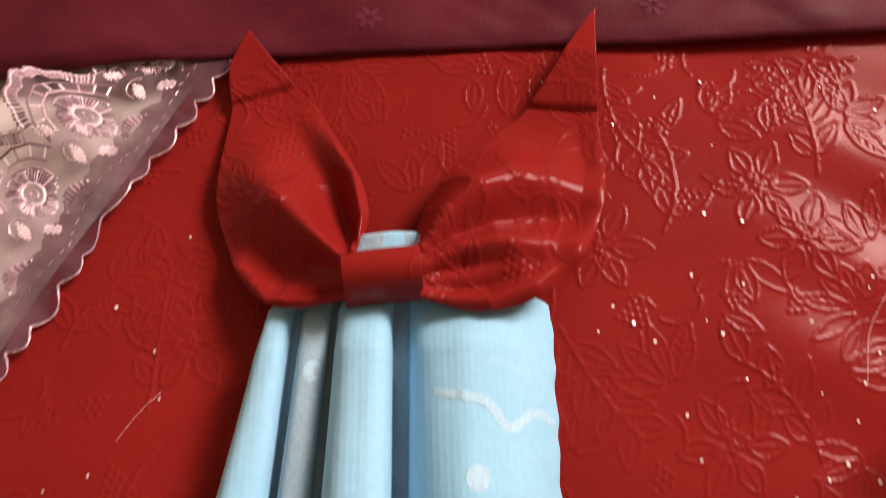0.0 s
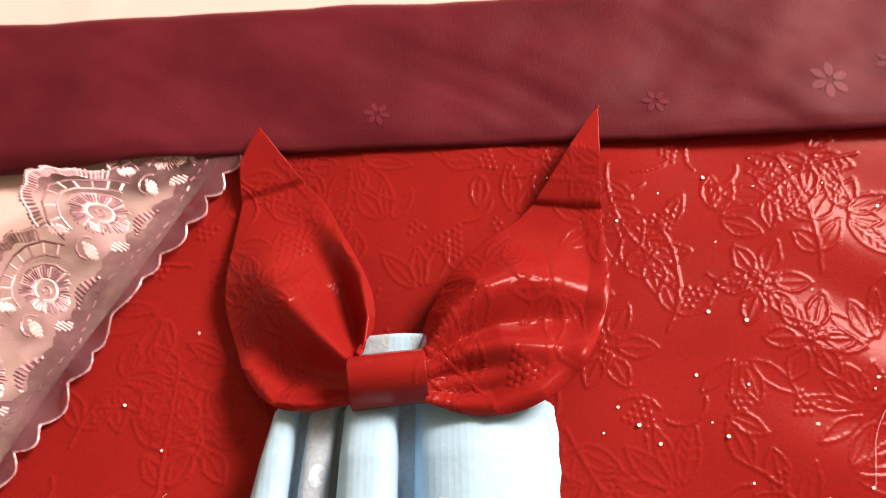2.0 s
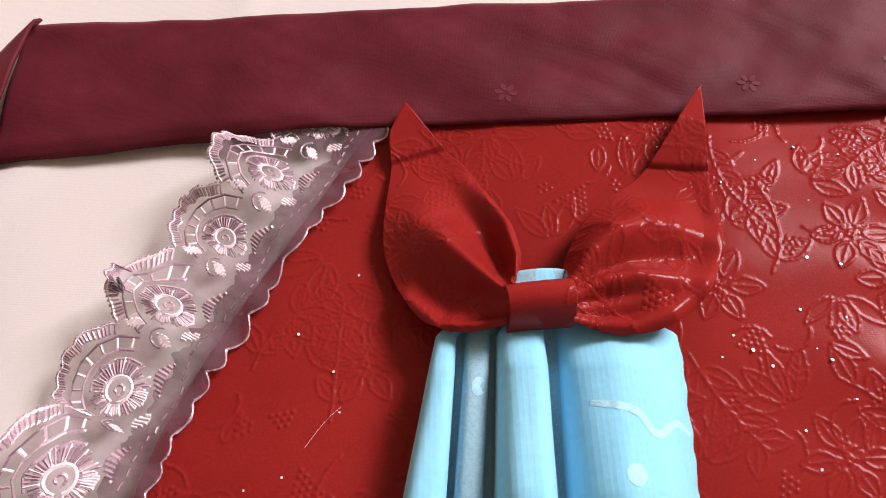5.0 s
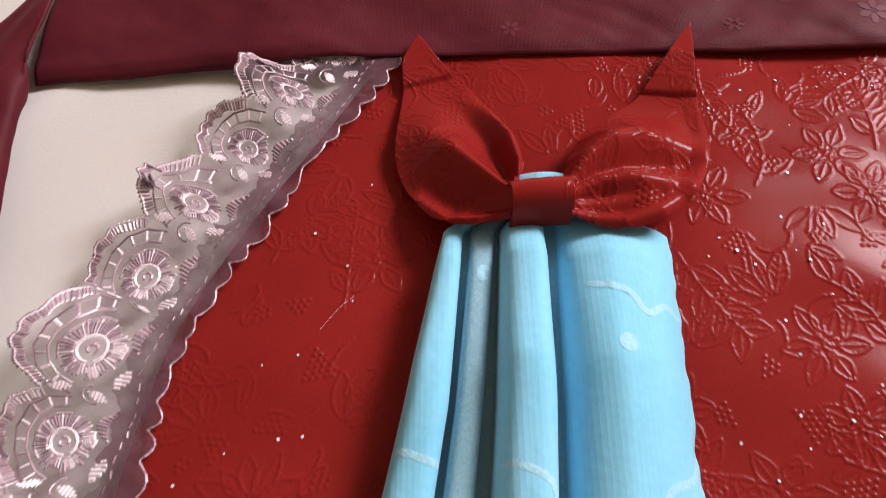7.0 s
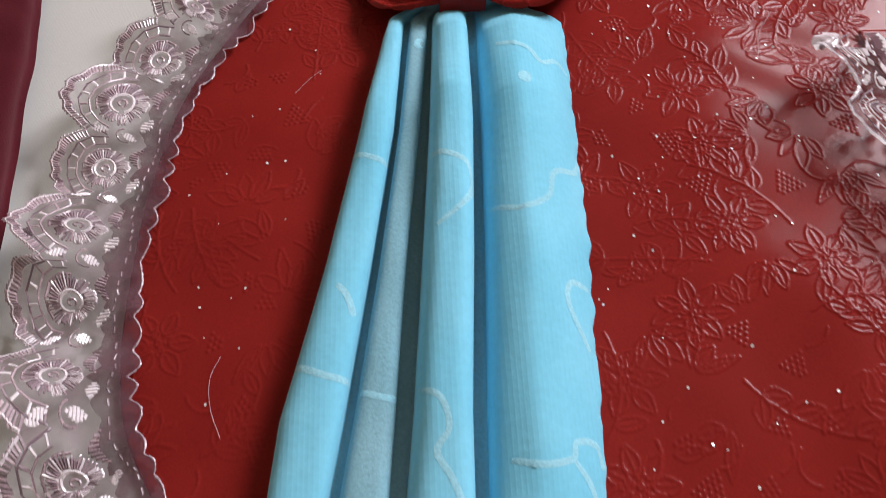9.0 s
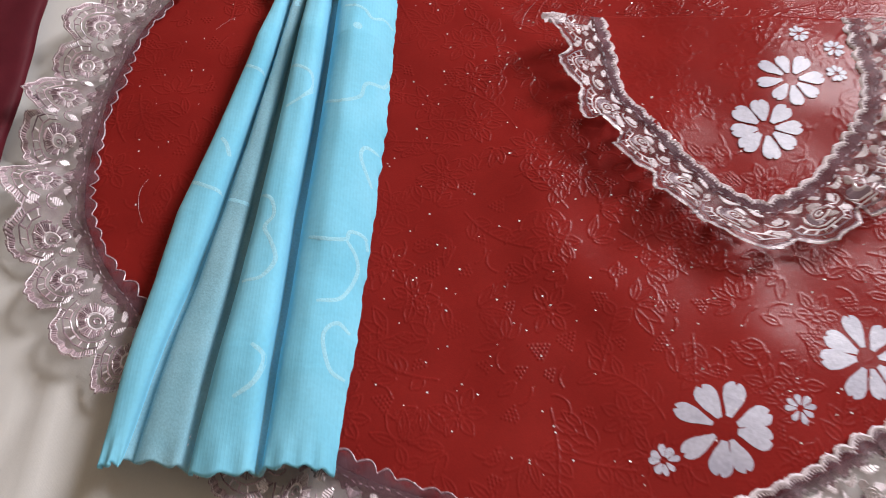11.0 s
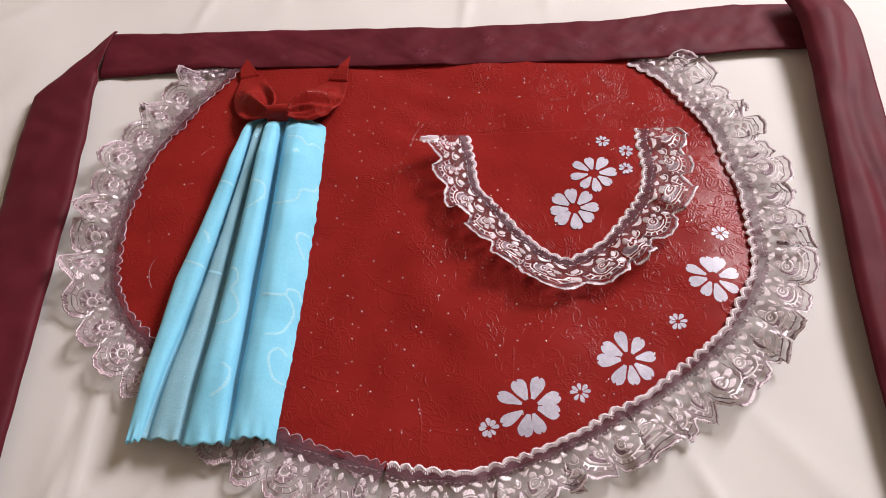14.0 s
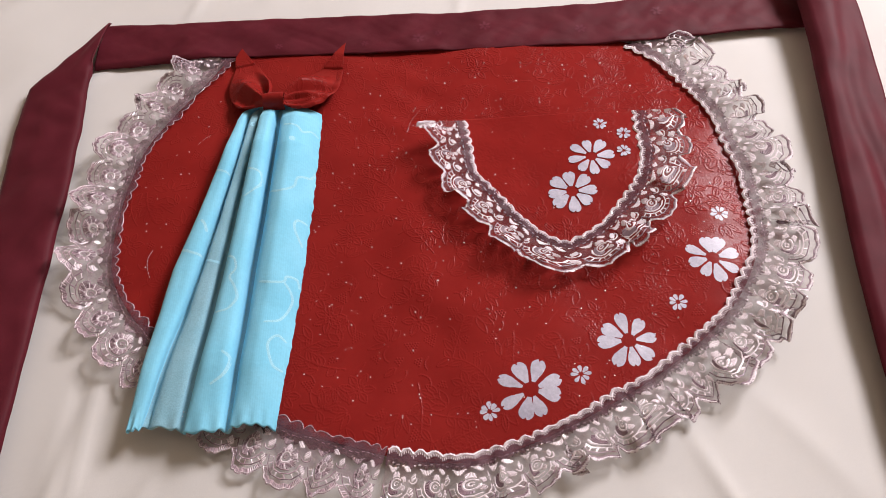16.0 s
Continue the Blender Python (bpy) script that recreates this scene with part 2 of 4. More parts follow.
def bed():
    b = thing("bed", "low bed under a cream cotton sheet", "bed")
    box("mattress", (-1.2, -1.15, -0.36), (1.05, 1.0, -0.006), SHEET, b, "pale mattress")
    box("bed_base", (-1.2, -1.15, -0.55), (1.05, 1.0, -0.362), WOODF, b, "brown wooden bed base")
    sheet = thing("bed_sheet", "cream cotton bed sheet with soft creases", "bed sheet")

    def f(u, v):
        # finer spacing near the middle
        x = 0.05 + 1.27 * (0.55 * (2 * u - 1) + 0.45 * (2 * u - 1) ** 3) * 0.94
        y = 0.0 + 1.2 * (0.55 * (2 * v - 1) + 0.45 * (2 * v - 1) ** 3) * 0.94
        return (x, y, -0.0032 + max(-0.0018, folds(x, y)) * (0.15 if abs(x - 0.02) < 0.2 and abs(y - 0.05) < 0.13 else 1.0))

    grid("cloth", 420, 400, f, SHEET, sheet)


bed()

# ---- embossed relief ----
STEP = 0.0004
FX0, FY0 = -0.30, -0.22
FNX, FNY = 1550, 1250
RELIEF = np.zeros((FNY, FNX), np.float32)
KERNELS = {}


def dab(x, y, r, h):
    """One rounded bump of radius r and height h, keeping the higher of old and new."""
    key = (round(r * 1e5), round(h * 1e6))
    if key not in KERNELS:
        n = int(math.ceil(r / STEP)) + 1
        g = np.arange(-n, n + 1) * STEP
        d2 = (g[None] ** 2 + g[:, None] ** 2) / (r * r)
        KERNELS[key] = (n, (h * np.clip(1 - d2, 0, 1) ** 0.8).astype(np.float32))
    n, k = KERNELS[key]
    i, j = int(round((x - FX0) / STEP)), int(round((y - FY0) / STEP))
    if n <= i < FNX - n and n <= j < FNY - n:
        part_ = RELIEF[j - n:j + n + 1, i - n:i + n + 1]
        np.maximum(part_, k, out=part_)


def line(pts, r, h):
    for (ax, ay), (bx, by) in zip(pts[:-1], pts[1:]):
        m = max(1, int(math.hypot(bx - ax, by - ay) / 0.0004))
        for q in range(m):
            dab(ax + (bx - ax) * q / m, ay + (by - ay) * q / m, r, h)


def leaf(x, y, a, ln, wd, h=0.00034, vein=True, r=0.00046):
    ca, sa = math.cos(a), math.sin(a)

    def at(s, d):
        return (x + s * ca - d * sa, y + s * sa + d * ca)
    n = 9
    for side in (1, -1):
        line([at(ln * k / n, side * wd * math.sin(math.pi * (k / n) ** 0.85)) for k in range(n + 1)], r, h)
    if vein:
        line([at(ln * k / 3 * 0.85, 0) for k in range(4)], 0.00045, h * 0.7)
        if ln > 0.0155:
            for k in (0.3, 0.45, 0.6):
                line([at(ln * k, 0), at(ln * (k + 0.14), wd * 0.7)], 0.00045, h * 0.6)
                line([at(ln * k, 0), at(ln * (k + 0.14), -wd * 0.7)], 0.00045, h * 0.6)


def berries(x, y, a, rows):
    for i in range(rows):
        for j in range(rows - i + 1):
            s, d = i * 0.0019, (j - (rows - i) / 2) * 0.0021
            dab(x + s * math.cos(a) - d * math.sin(a), y + s * math.sin(a) + d * math.cos(a), 0.00075, 0.0004)


def arc(x, y, a, ln, bend, h=0.0004):
    pts = []
    for k in range(13):
        pts.append((x, y))
        x, y, a = x + ln / 12 * math.cos(a), y + ln / 12 * math.sin(a), a + bend / 12
    line(pts, 0.00048, h)
    return pts


def spray(x, y, a, rng):
    n = rng.randint(3, 5)
    for k in range(n):
        b = a + (k - (n - 1) / 2) * 0.58 + rng.uniform(-0.1, 0.1)
        o = 0.003
        leaf(x + o * math.cos(b), y + o * math.sin(b), b, rng.uniform(0.010, 0.017), rng.uniform(0.0019, 0.0031), vein=rng.random() < 0.6)


def flower_relief(x, y, rng):
    n = rng.randint(6, 7)
    for ring, (o, l, w) in enumerate(((0.0034, 0.0105, 0.0029), (0.0016, 0.0045, 0.0013))):
        for k in range(n - 2 * ring):
            b = 2 * math.pi * k / (n - 2 * ring) + ring * 0.3 + rng.uniform(-0.08, 0.08)
            leaf(x + o * math.cos(b), y + o * math.sin(b), b, l * rng.uniform(0.85, 1.1), w, 0.0004)
    for k in range(5):
        dab(x + 0.001 * math.cos(k * 1.25), y + 0.001 * math.sin(k * 1.25), 0.0008, 0.0005)


def branch(x, y, a, rng):
    pts = arc(x, y, a, rng.uniform(0.030, 0.044), rng.uniform(-1.2, 1.2))
    for k in (2, 5, 8, 11):
        px, py = pts[k]
        b = math.atan2(pts[k][1] - pts[k - 1][1], pts[k][0] - pts[k - 1][0])
        for sd in (1, -1):
            if rng.random() < 0.8:
                leaf(px, py, b + sd * rng.uniform(0.6, 0.95), rng.uniform(0.009, 0.014), rng.uniform(0.0022, 0.0033))


def emboss():
    rng = random.Random(11)
    pitch = 0.0192
    ny, nx = int(FNY * STEP / pitch) + 1, int(FNX * STEP / pitch) + 1
    for j in range(ny):
        for i in range(nx):
            x = FX0 + (i + 0.5 * (j % 2)) * pitch + rng.uniform(-0.004, 0.004)
            y = FY0 + j * pitch + rng.uniform(-0.004, 0.004)
            a = rng.uniform(0, 6.28)
            k = (i * 2 + j * 3 + rng.randint(0, 1)) % 7
            if k == 0:
                flower_relief(x, y, rng)
            elif k in (1, 4):
                spray(x, y, a, rng)
            elif k in (2, 5):
                berries(x, y, a, rng.randint(3, 5))
                if rng.random() < 0.5:
                    arc(x + 0.006, y + 0.004, a + 1, 0.012, 1.6)
            elif k == 3:
                branch(x, y, a, rng)
            else:
                berries(x + 0.004, y, a, 3)
                arc(x - 0.005, y, a, 0.016, rng.choice((-2.2, 2.2)))
                leaf(x, y - 0.005, a + 1.2, 0.011, 0.0025)
    # small clusters of dots and single tendrils between the larger motifs
    for k in range(900):
        x, y = FX0 + rng.random() * FNX * STEP, FY0 + rng.random() * FNY * STEP
        i, j = int((x - FX0) / STEP), int((y - FY0) / STEP)
        if RELIEF[max(0, j - 8):j + 9, max(0, i - 8):i + 9].max() > 0.0001:
            continue
        if k % 3:
            berries(x, y, rng.uniform(0, 6.28), rng.randint(2, 4))
        else:
            arc(x, y, rng.uniform(0, 6.28), rng.uniform(0.008, 0.016), rng.uniform(-1.8, 1.8))


emboss()

# the relief is pressed flat under the printed flowers
_jx, _jy = np.meshgrid(FX0 + np.arange(FNX) * STEP, FY0 + np.arange(FNY) * STEP)
for _x, _y, _r in ((0.243, -0.023, 0.025), (0.164, -0.093, 0.027), (0.085, -0.1305, 0.028), (0.1375, 0.0285, 0.025), (0.1585, 0.0645, 0.025), (0.171, 0.102, 0.008), (0.191, 0.090, 0.008), (0.188, 0.070, 0.008)):
    RELIEF *= (1 - 0.75 * np.clip((_r - np.hypot(_jx - _x, _jy - _y)) / 0.004, 0, 1)).astype(np.float32)


RELIEF *= (1.2 * np.clip(0.80 + 0.30 * np.sin(_jx * 47 + 2.2 * np.sin(_jy * 39)) * np.sin(_jy * 53 + 1.7 * np.sin(_jx * 33 + 1)), 0.65, 1) * (1 - 0.3 * np.clip((_jx - 0.10) / 0.08, 0, 1))).astype(np.float32)


def relief(x, y):
    fx, fy = np.clip((np.asarray(x) - FX0) / STEP, 0, FNX - 2), np.clip((np.asarray(y) - FY0) / STEP, 0, FNY - 2)
    i, j = fx.astype(int), fy.astype(int)
    a, b = fx - i, fy - j
    return (RELIEF[j, i] * (1 - a) + RELIEF[j, i + 1] * a) * (1 - b) + (RELIEF[j + 1, i] * (1 - a) + RELIEF[j + 1, i + 1] * a) * b


def swell(x, y):
    """The slow waves of the leatherette lying on the bed."""
    x, y = np.asarray(x), np.asarray(y)
    z = 0.0012 * np.sin(x * 31 + y * 19 + 0.6) + 0.0010 * np.sin(x * 17 - y * 37 + 1.9) + 0.0005 * np.sin(x * 75 + y * 43) * np.sin(y * 66 - x * 31 + 1) + 0.0024
    # cross ripples beside the bow
    z = z + 0.0006 * np.sin(y * 170 + x * 55 + 0.8 * np.sin(x * 70)) * np.exp(-((x - 0.01) / 0.075) ** 2 - ((y - 0.155) / 0.055) ** 2)
    # two soft folds that run down to the hem below the pocket
    for ax, ay, bx, by, h, w in ((-0.035, 0.045, 0.075, -0.125, 0.0020, 0.019), (0.055, 0.020, 0.125, -0.060, 0.0012, 0.016), (-0.060, -0.020, 0.000, -0.130, 0.0012, 0.018)):
        ln = math.hypot(bx - ax, by - ay)
        s, d = ((x - ax) * (bx - ax) + (y - ay) * (by - ay)) / ln, ((x - ax) * (by - ay) - (y - ay) * (bx - ax)) / ln
        d = d + 0.005 * np.sin(s * 45)
        z = z + h * np.exp(-(d / w) ** 2 - ((s - ln / 2) / (ln * 0.42)) ** 4)
    return z


# ---- the apron ----
apron = thing("apron", "red embossed leatherette half apron edged with gathered mauve lace", "apron")

# the edge along which the lace is sewn, from one end of the waist round to the other
EDGE, EDGE_LEN = spline([(-0.172, 0.2290), (-0.187, 0.2055), (-0.201, 0.183), (-0.218, 0.154), (-0.2340, 0.121), (-0.2425, 0.087), (-0.2475, 0.044), (-0.2475, 0.004), (-0.2385, -0.0275), (-0.207, -0.069), (-0.160, -0.108), (-0.097, -0.1465),
                         (-0.0555, -0.1610), (-0.015, -0.1728), (0.0248, -0.1778), (0.057, -0.1738), (0.090, -0.1630), (0.1333, -0.1436), (0.1745, -0.1209), (0.219, -0.0902), (0.2528, -0.0570), (0.279, -0.0105), (0.2855, 0.0411), (0.2825, 0.0912), (0.2690, 0.1461), (0.2458, 0.1910), (0.2136, 0.2270)], 900)


def panel():
    outer = [(x, y) for x, y in EDGE]
    cx, cy = 0.015, 0.05
    ring = np.array(outer + [(0.1, 0.237), (0.0, 0.237), (-0.1, 0.237)])
    th, rr = np.arctan2(ring[:, 1] - cy, ring[:, 0] - cx), np.hypot(ring[:, 0] - cx, ring[:, 1] - cy) + 0.004
    o = np.argsort(th)
    th, rr = th[o], rr[o]
    xs = np.r_[np.arange(-0.262, 0.075, 0.00042), np.arange(0.075, 0.295, 0.0006)]
    ys = np.r_[np.arange(-0.19, 0.0, 0.0006), np.arange(0.0, 0.2385, 0.00042)]
    gx, gy = np.meshgrid(xs, ys)
    gz = relief(gx, gy) + swell(gx, gy)
    mx, my = (gx[:-1, :-1] + gx[1:, 1:]) / 2, (gy[:-1, :-1] + gy[1:, 1:]) / 2
    inside = np.hypot(mx - cx, my - cy) < np.interp(np.arctan2(my - cy, mx - cx), th, rr, period=2 * math.pi)
    j, i = np.nonzero(inside)
    w = len(xs)
    quads = np.stack([j * w + i, j * w + i + 1, (j + 1) * w + i + 1, (j + 1) * w + i], 1)
    used = np.unique(quads)
    remap = np.full(gx.size, -1)
    remap[used] = np.arange(len(used))
    quads = remap[quads]
    verts = np.stack([gx.ravel(), gy.ravel(), gz.ravel()], 1)[used]
    # the cut edge, turned down by the thickness of the material
    e = np.concatenate([quads[:, [k, (k + 1) % 4]] for k in range(4)])
    key = np.sort(e, 1)
    _, first, count = np.unique(key[:, 0] * 10 ** 7 + key[:, 1], return_index=True, return_counts=True)
    rim = e[first[count == 1]]
    low = np.unique(rim)
    back = np.full(len(verts), -1)
    back[low] = len(verts) + np.arange(len(low))
    verts = np.vstack([verts, verts[low] - (0, 0, 0.0016)])
    quads = np.vstack([quads, np.stack([rim[:, 1], rim[:, 0], back[rim[:, 0]], back[rim[:, 1]]], 1)])
    mesh_object("leatherette_panel", verts, quads, LEATHER, apron, "glossy red leatherette embossed with leaves and berries")


panel()


# waistband and ties
def band_low(x):
    return lerp(x, (-0.315, -0.246, -0.169, 0.035, 0.21, 0.29, 0.348, 0.45), (0.2200, 0.2245, 0.2270, 0.2262, 0.2285, 0.2350, 0.2405, 0.240))


def band_top(x):
    return lerp(x, (-0.315, -0.18, -0.065, 0.06, 0.21, 0.262, 0.33, 0.45), (0.2812, 0.281, 0.281, 0.2812, 0.288, 0.299, 0.308, 0.308))


def band_z(x, v):
    z = lerp(x, (-0.31, -0.24, -0.18), (0.0036, 0.0040, 0.0056)) + 0.0020 * wob(x * 26 + v * 0.8, v * 2.2, 3) + 0.0008 * wob(x * 60 - v * 2, v * 3.5, 9) + 0.0002 * wob(x * 130 + v * 5, v * 7, 23) + 0.0009 * abs(wob(x * 45 + v * 3, v * 2, 17)) * (1.2 - v)
    z += 0.004 * math.exp(-((x + 0.205) / 0.022) ** 2) * (1 - v)
    z -= lerp(x, (-0.21, -0.18), (0.0036, 0.0014)) * max(0.0, 1 - v / 0.08) + 0.0022 * max(0.0, (v - 0.95) / 0.05)
    return z


def waistband():
    def f(u, v):
        x = -0.311 + u * 0.721
        a, b = band_low(x), band_top(x)
        y = a + (b - a) * v + 0.0012 * wob(x * 30, v * 2, 5) * (1 if 0 < v < 1 else 0.6)
        return (x, y, band_z(x, v))
    grid("waistband", 420, 30, f, SATIN, apron, "maroon satin waistband", 0.0012)


def tie_left():
    """The strap: turned at the corner of the band, then straight down the bed."""
    def f(u, v):
        t = u * 0.88
        xl = lerp(t, (0, 0.06, 0.12, 0.2, 0.28, 0.9), (-0.303, -0.337, -0.3645, -0.364, -0.3595, -0.350))
        yl = lerp(t, (0, 0.06, 0.12, 0.2, 0.28, 0.9), (0.2795, 0.230, 0.192, 0.130, 0.066, -0.50))
        xr = lerp(t, (0, 0.06, 0.2, 0.28, 0.9), (-0.3105, -0.3105, -0.304, -0.301, -0.292))
        yr = lerp(t, (0, 0.06, 0.2, 0.28, 0.9), (0.2165, 0.196, 0.132, 0.066, -0.50))
        x, y = xr + (xl - xr) * v, yr + (yl - yr) * v
        x += 0.0012 * wob(y * 22, v * 2, 2) * min(1, u * 12)
        z = 0.0078 + 0.0025 * math.sin(v * 3) + 0.0022 * wob(u * 26, v * 3, 12) - 0.003 * max(0, 1 - v / 0.06) - 0.003 * max(0, (v - 0.94) / 0.06) + 0.0012 * math.exp(-(u / 0.02) ** 2)
        return (x, y, z)
    grid("tie", 220, 20, f, SATIN, apron, "maroon satin tie turned down at the corner", 0.0012)


def tie_right():
    mid, _ = spline([(0.398, 0.312), (0.4085, 0.262), (0.4065, 0.205), (0.4010, 0.15), (0.3925, 0.08), (0.380, -0.02), (0.373, -0.09), (0.362, -0.28), (0.352, -0.5)], 201)

    def f(u, v):
        k = u * 200
        i = min(199, int(k))
        c = mid[i] + (mid[i + 1] - mid[i]) * (k - i)
        d = mid[min(200, i + 2)] - mid[max(0, i - 1)]
        d = d / np.linalg.norm(d)
        nrm = np.array((-d[1], d[0]))
        wd = lerp(u, (0, 0.05, 0.2, 1), (0.050, 0.054, 0.056, 0.054))
        p = c + nrm * (v - 0.5) * wd
        hi = lerp(u, (0, 0.06, 0.2, 0.4, 0.6, 1), (0.030, 0.034, 0.026, 0.020, 0.014, 0.006))
        z = 0.003 + hi * (0.88 + 0.12 * math.cos((v - 0.4) * 5)) - 0.0035 * math.exp(-((v - 0.55 - 0.1 * math.sin(u * 21)) / 0.14) ** 2) * min(1, u * 6) + 0.002 * wob(u * 16, v * 3, 8)
        if v < 0.12:
            z -= hi * 0.2 * (1 - v / 0.12)
        return (p[0], p[1], z)
    grid("tie", 200, 24, f, SATIN, apron, "maroon satin tie standing in a raised fold", 0.0012)


waistband()
tie_left()
tie_right()


# woven flowers on the satin
def band_motif(x, v, r):
    y = band_low(x) + (band_top(x) - band_low(x)) * v
    vs, fs = [], []
    for k in range(6):
        a = k * math.pi / 3 + x * 50
        base = len(vs)
        for q in range(8):
            b = 2 * math.pi * q / 8
            px = x + math.cos(a) * r * 0.62 + (math.cos(a) * math.cos(b) * 0.42 - math.sin(a) * math.sin(b) * 0.24) * r
            py = y + math.sin(a) * r * 0.62 + (math.sin(a) * math.cos(b) * 0.42 + math.cos(a) * math.sin(b) * 0.24) * r
            vv = (py - band_low(px)) / (band_top(px) - band_low(px))
            vs.append((px, py, band_z(px, vv) + 0.00015))
        fs.append(tuple(range(base, base + 8)))
    mesh_object("woven_flower", vs, fs, SATIN_MOTIF, apron, "tone on tone woven flower")


for _x, _v, _r in ((0.008, 0.3, 0.0062), (0.028, 0.42, 0.004), (-0.045, 0.22, 0.004), (0.075, 0.55, 0.006), (0.17, 0.35, 0.006), (-0.13, 0.2, 0.004), (0.25, 0.6, 0.006)):
    band_motif(_x, _v, _r)


# ---- lace ----
class Lace:
    """A gathered lace strip along a curve. s: metres along the sewn edge, q: metres across it (nominal width 0.039)."""

    def __init__(self, curve, length, side, width, ruffle, z0, pitch, phase=0.0, inset=0.0, bold=1.6, wander=0.0006, skew=0.0, rise=(0.0, 0.05, 0.0)):
        self.c, self.len, self.side, self.width, self.ruffle, self.z0, self.pitch = curve, length, side, width, ruffle, z0, pitch
        self.bed = np.maximum(swell(curve[:, 0], curve[:, 1]) - 0.0026, -0.0012)
        self.n, self.phase, self.inset, self.bold, self.wander, self.skew, self.rise = len(curve), phase, inset, bold, wander, skew, rise

    def at(self, s, q, lift=0.0):
        k = min(max(s / self.len, 0.0), 1.0) * (self.n - 1)
        i = min(self.n - 2, int(k))
        c = self.c[i] + (self.c[i + 1] - self.c[i]) * (k - i)
        i0, i1 = max(0, i - 12), min(self.n - 1, i + 13)
        d = self.c[i1] - self.c[i0]
        d = d / np.linalg.norm(d)
        nx, ny = -d[1] * self.side, d[0] * self.side
        q = q - self.inset * min(1.0, max(0.0, (1 - s / self.len) / 0.3))
        v = q / 0.039
        w, ru = self.width(s / self.len), self.ruffle(s / self.len)
        ph = 2 * math.pi * s / self.pitch + self.phase + 0.9 * math.sin(s * 61 + self.phase) + 0.6 * math.sin(s * 143)
        ru *= 0.75 + 0.45 * math.sin(s * 97 + 2 * self.phase)
        tang = ru * 0.55 * max(v, 0) * math.sin(ph) + ru * 0.25 * max(v, 0) * math.sin(2.3 * ph + 1)
        wa = self.wander * min(1.0, s / 0.04)
        out = w * v + ru * 0.18 * max(v, 0) * math.sin(1.7 * ph) + wa * (0.6 * math.sin(s * 128 + 1) + 0.4 * math.sin(s * 301 + 2)) * (1 - 0.5 * min(1.0, max(v, 0)))
        tang += self.skew * max(v, 0) * max(0.0, 1 - s / 0.06)
        tang += wa * 1.2 * math.sin(s * 215 + v * 2)
        z = self.z0(s / self.len, v) + ru * max(v, 0) * (0.55 + 0.45 * math.cos(ph + 0.4) + 0.15 * math.sin(2.3 * ph))
        z += self.bed[i]
        # every second scallop stands up from the sheet
        up, period, first = self.rise
        lift_up = up * (0.5 + 0.5 * math.cos(2 * math.pi * (s - first) / period)) * (0.75 + 0.25 * math.sin(s * 37)) * min(1.0, s / 0.05) * lerp(s, (0.29, 0.335), (1.0, 0.08))
        z += lift_up * max(v, 0) ** 1.3
        out -= 0.12 * lift_up * max(v, 0)
        z += 0.0008 * wob(s * 90, v * 3, self.phase) + wa * (0.5 + 0.5 * math.sin(s * 260 + v * 4))
        return (c[0] + nx * out + d[0] * tang, c[1] + ny * out + d[1] * tang, z + lift)


def stitch(L, V, F, s0, q0, s1, q1, wd, ht):
    """One raised stitch of thread from (s0, q0) to (s1, q1)."""
    ds, dq = s1 - s0, q1 - q0
    m = math.hypot(ds, dq) or 1e-6
    wd, ht = wd * L.bold, ht * 0.5
    ps, pq = -dq / m * wd / 2, ds / m * wd / 2
    b = len(V)
    V.extend((L.at(s0 + ps, q0 + pq, 0.0001), L.at(s0 - ps, q0 - pq, 0.0001), L.at(s1 - ps, q1 - pq, 0.0001), L.at(s1 + ps, q1 + pq, 0.0001),
              L.at(s0 + ds * 0.15, q0 + dq * 0.15, ht), L.at(s0 + ds * 0.85, q0 + dq * 0.85, ht)))
    F.extend(((b, b + 4, b + 5, b + 3), (b + 1, b + 2, b + 5, b + 4), (b, b + 1, b + 4), (b + 2, b + 3, b + 5)))


def edge_q(p):
    """Outer scallop over one repeat, p from -0.0135 to 0.0135."""
    return 0.0212 + 0.0165 * math.sqrt(max(1 - (p / 0.0145) ** 2, 0)) + 0.0012 * abs(math.sin(p * math.pi / 0.0054))


def inner_q(s):
    """Small scallops of the sewn edge."""
    return 0.0010 - 0.0030 * (0.8 + 0.35 * math.sin(s * 83)) * abs(math.sin(s * math.pi / 0.0102 + 0.7 * math.sin(s * 47)))


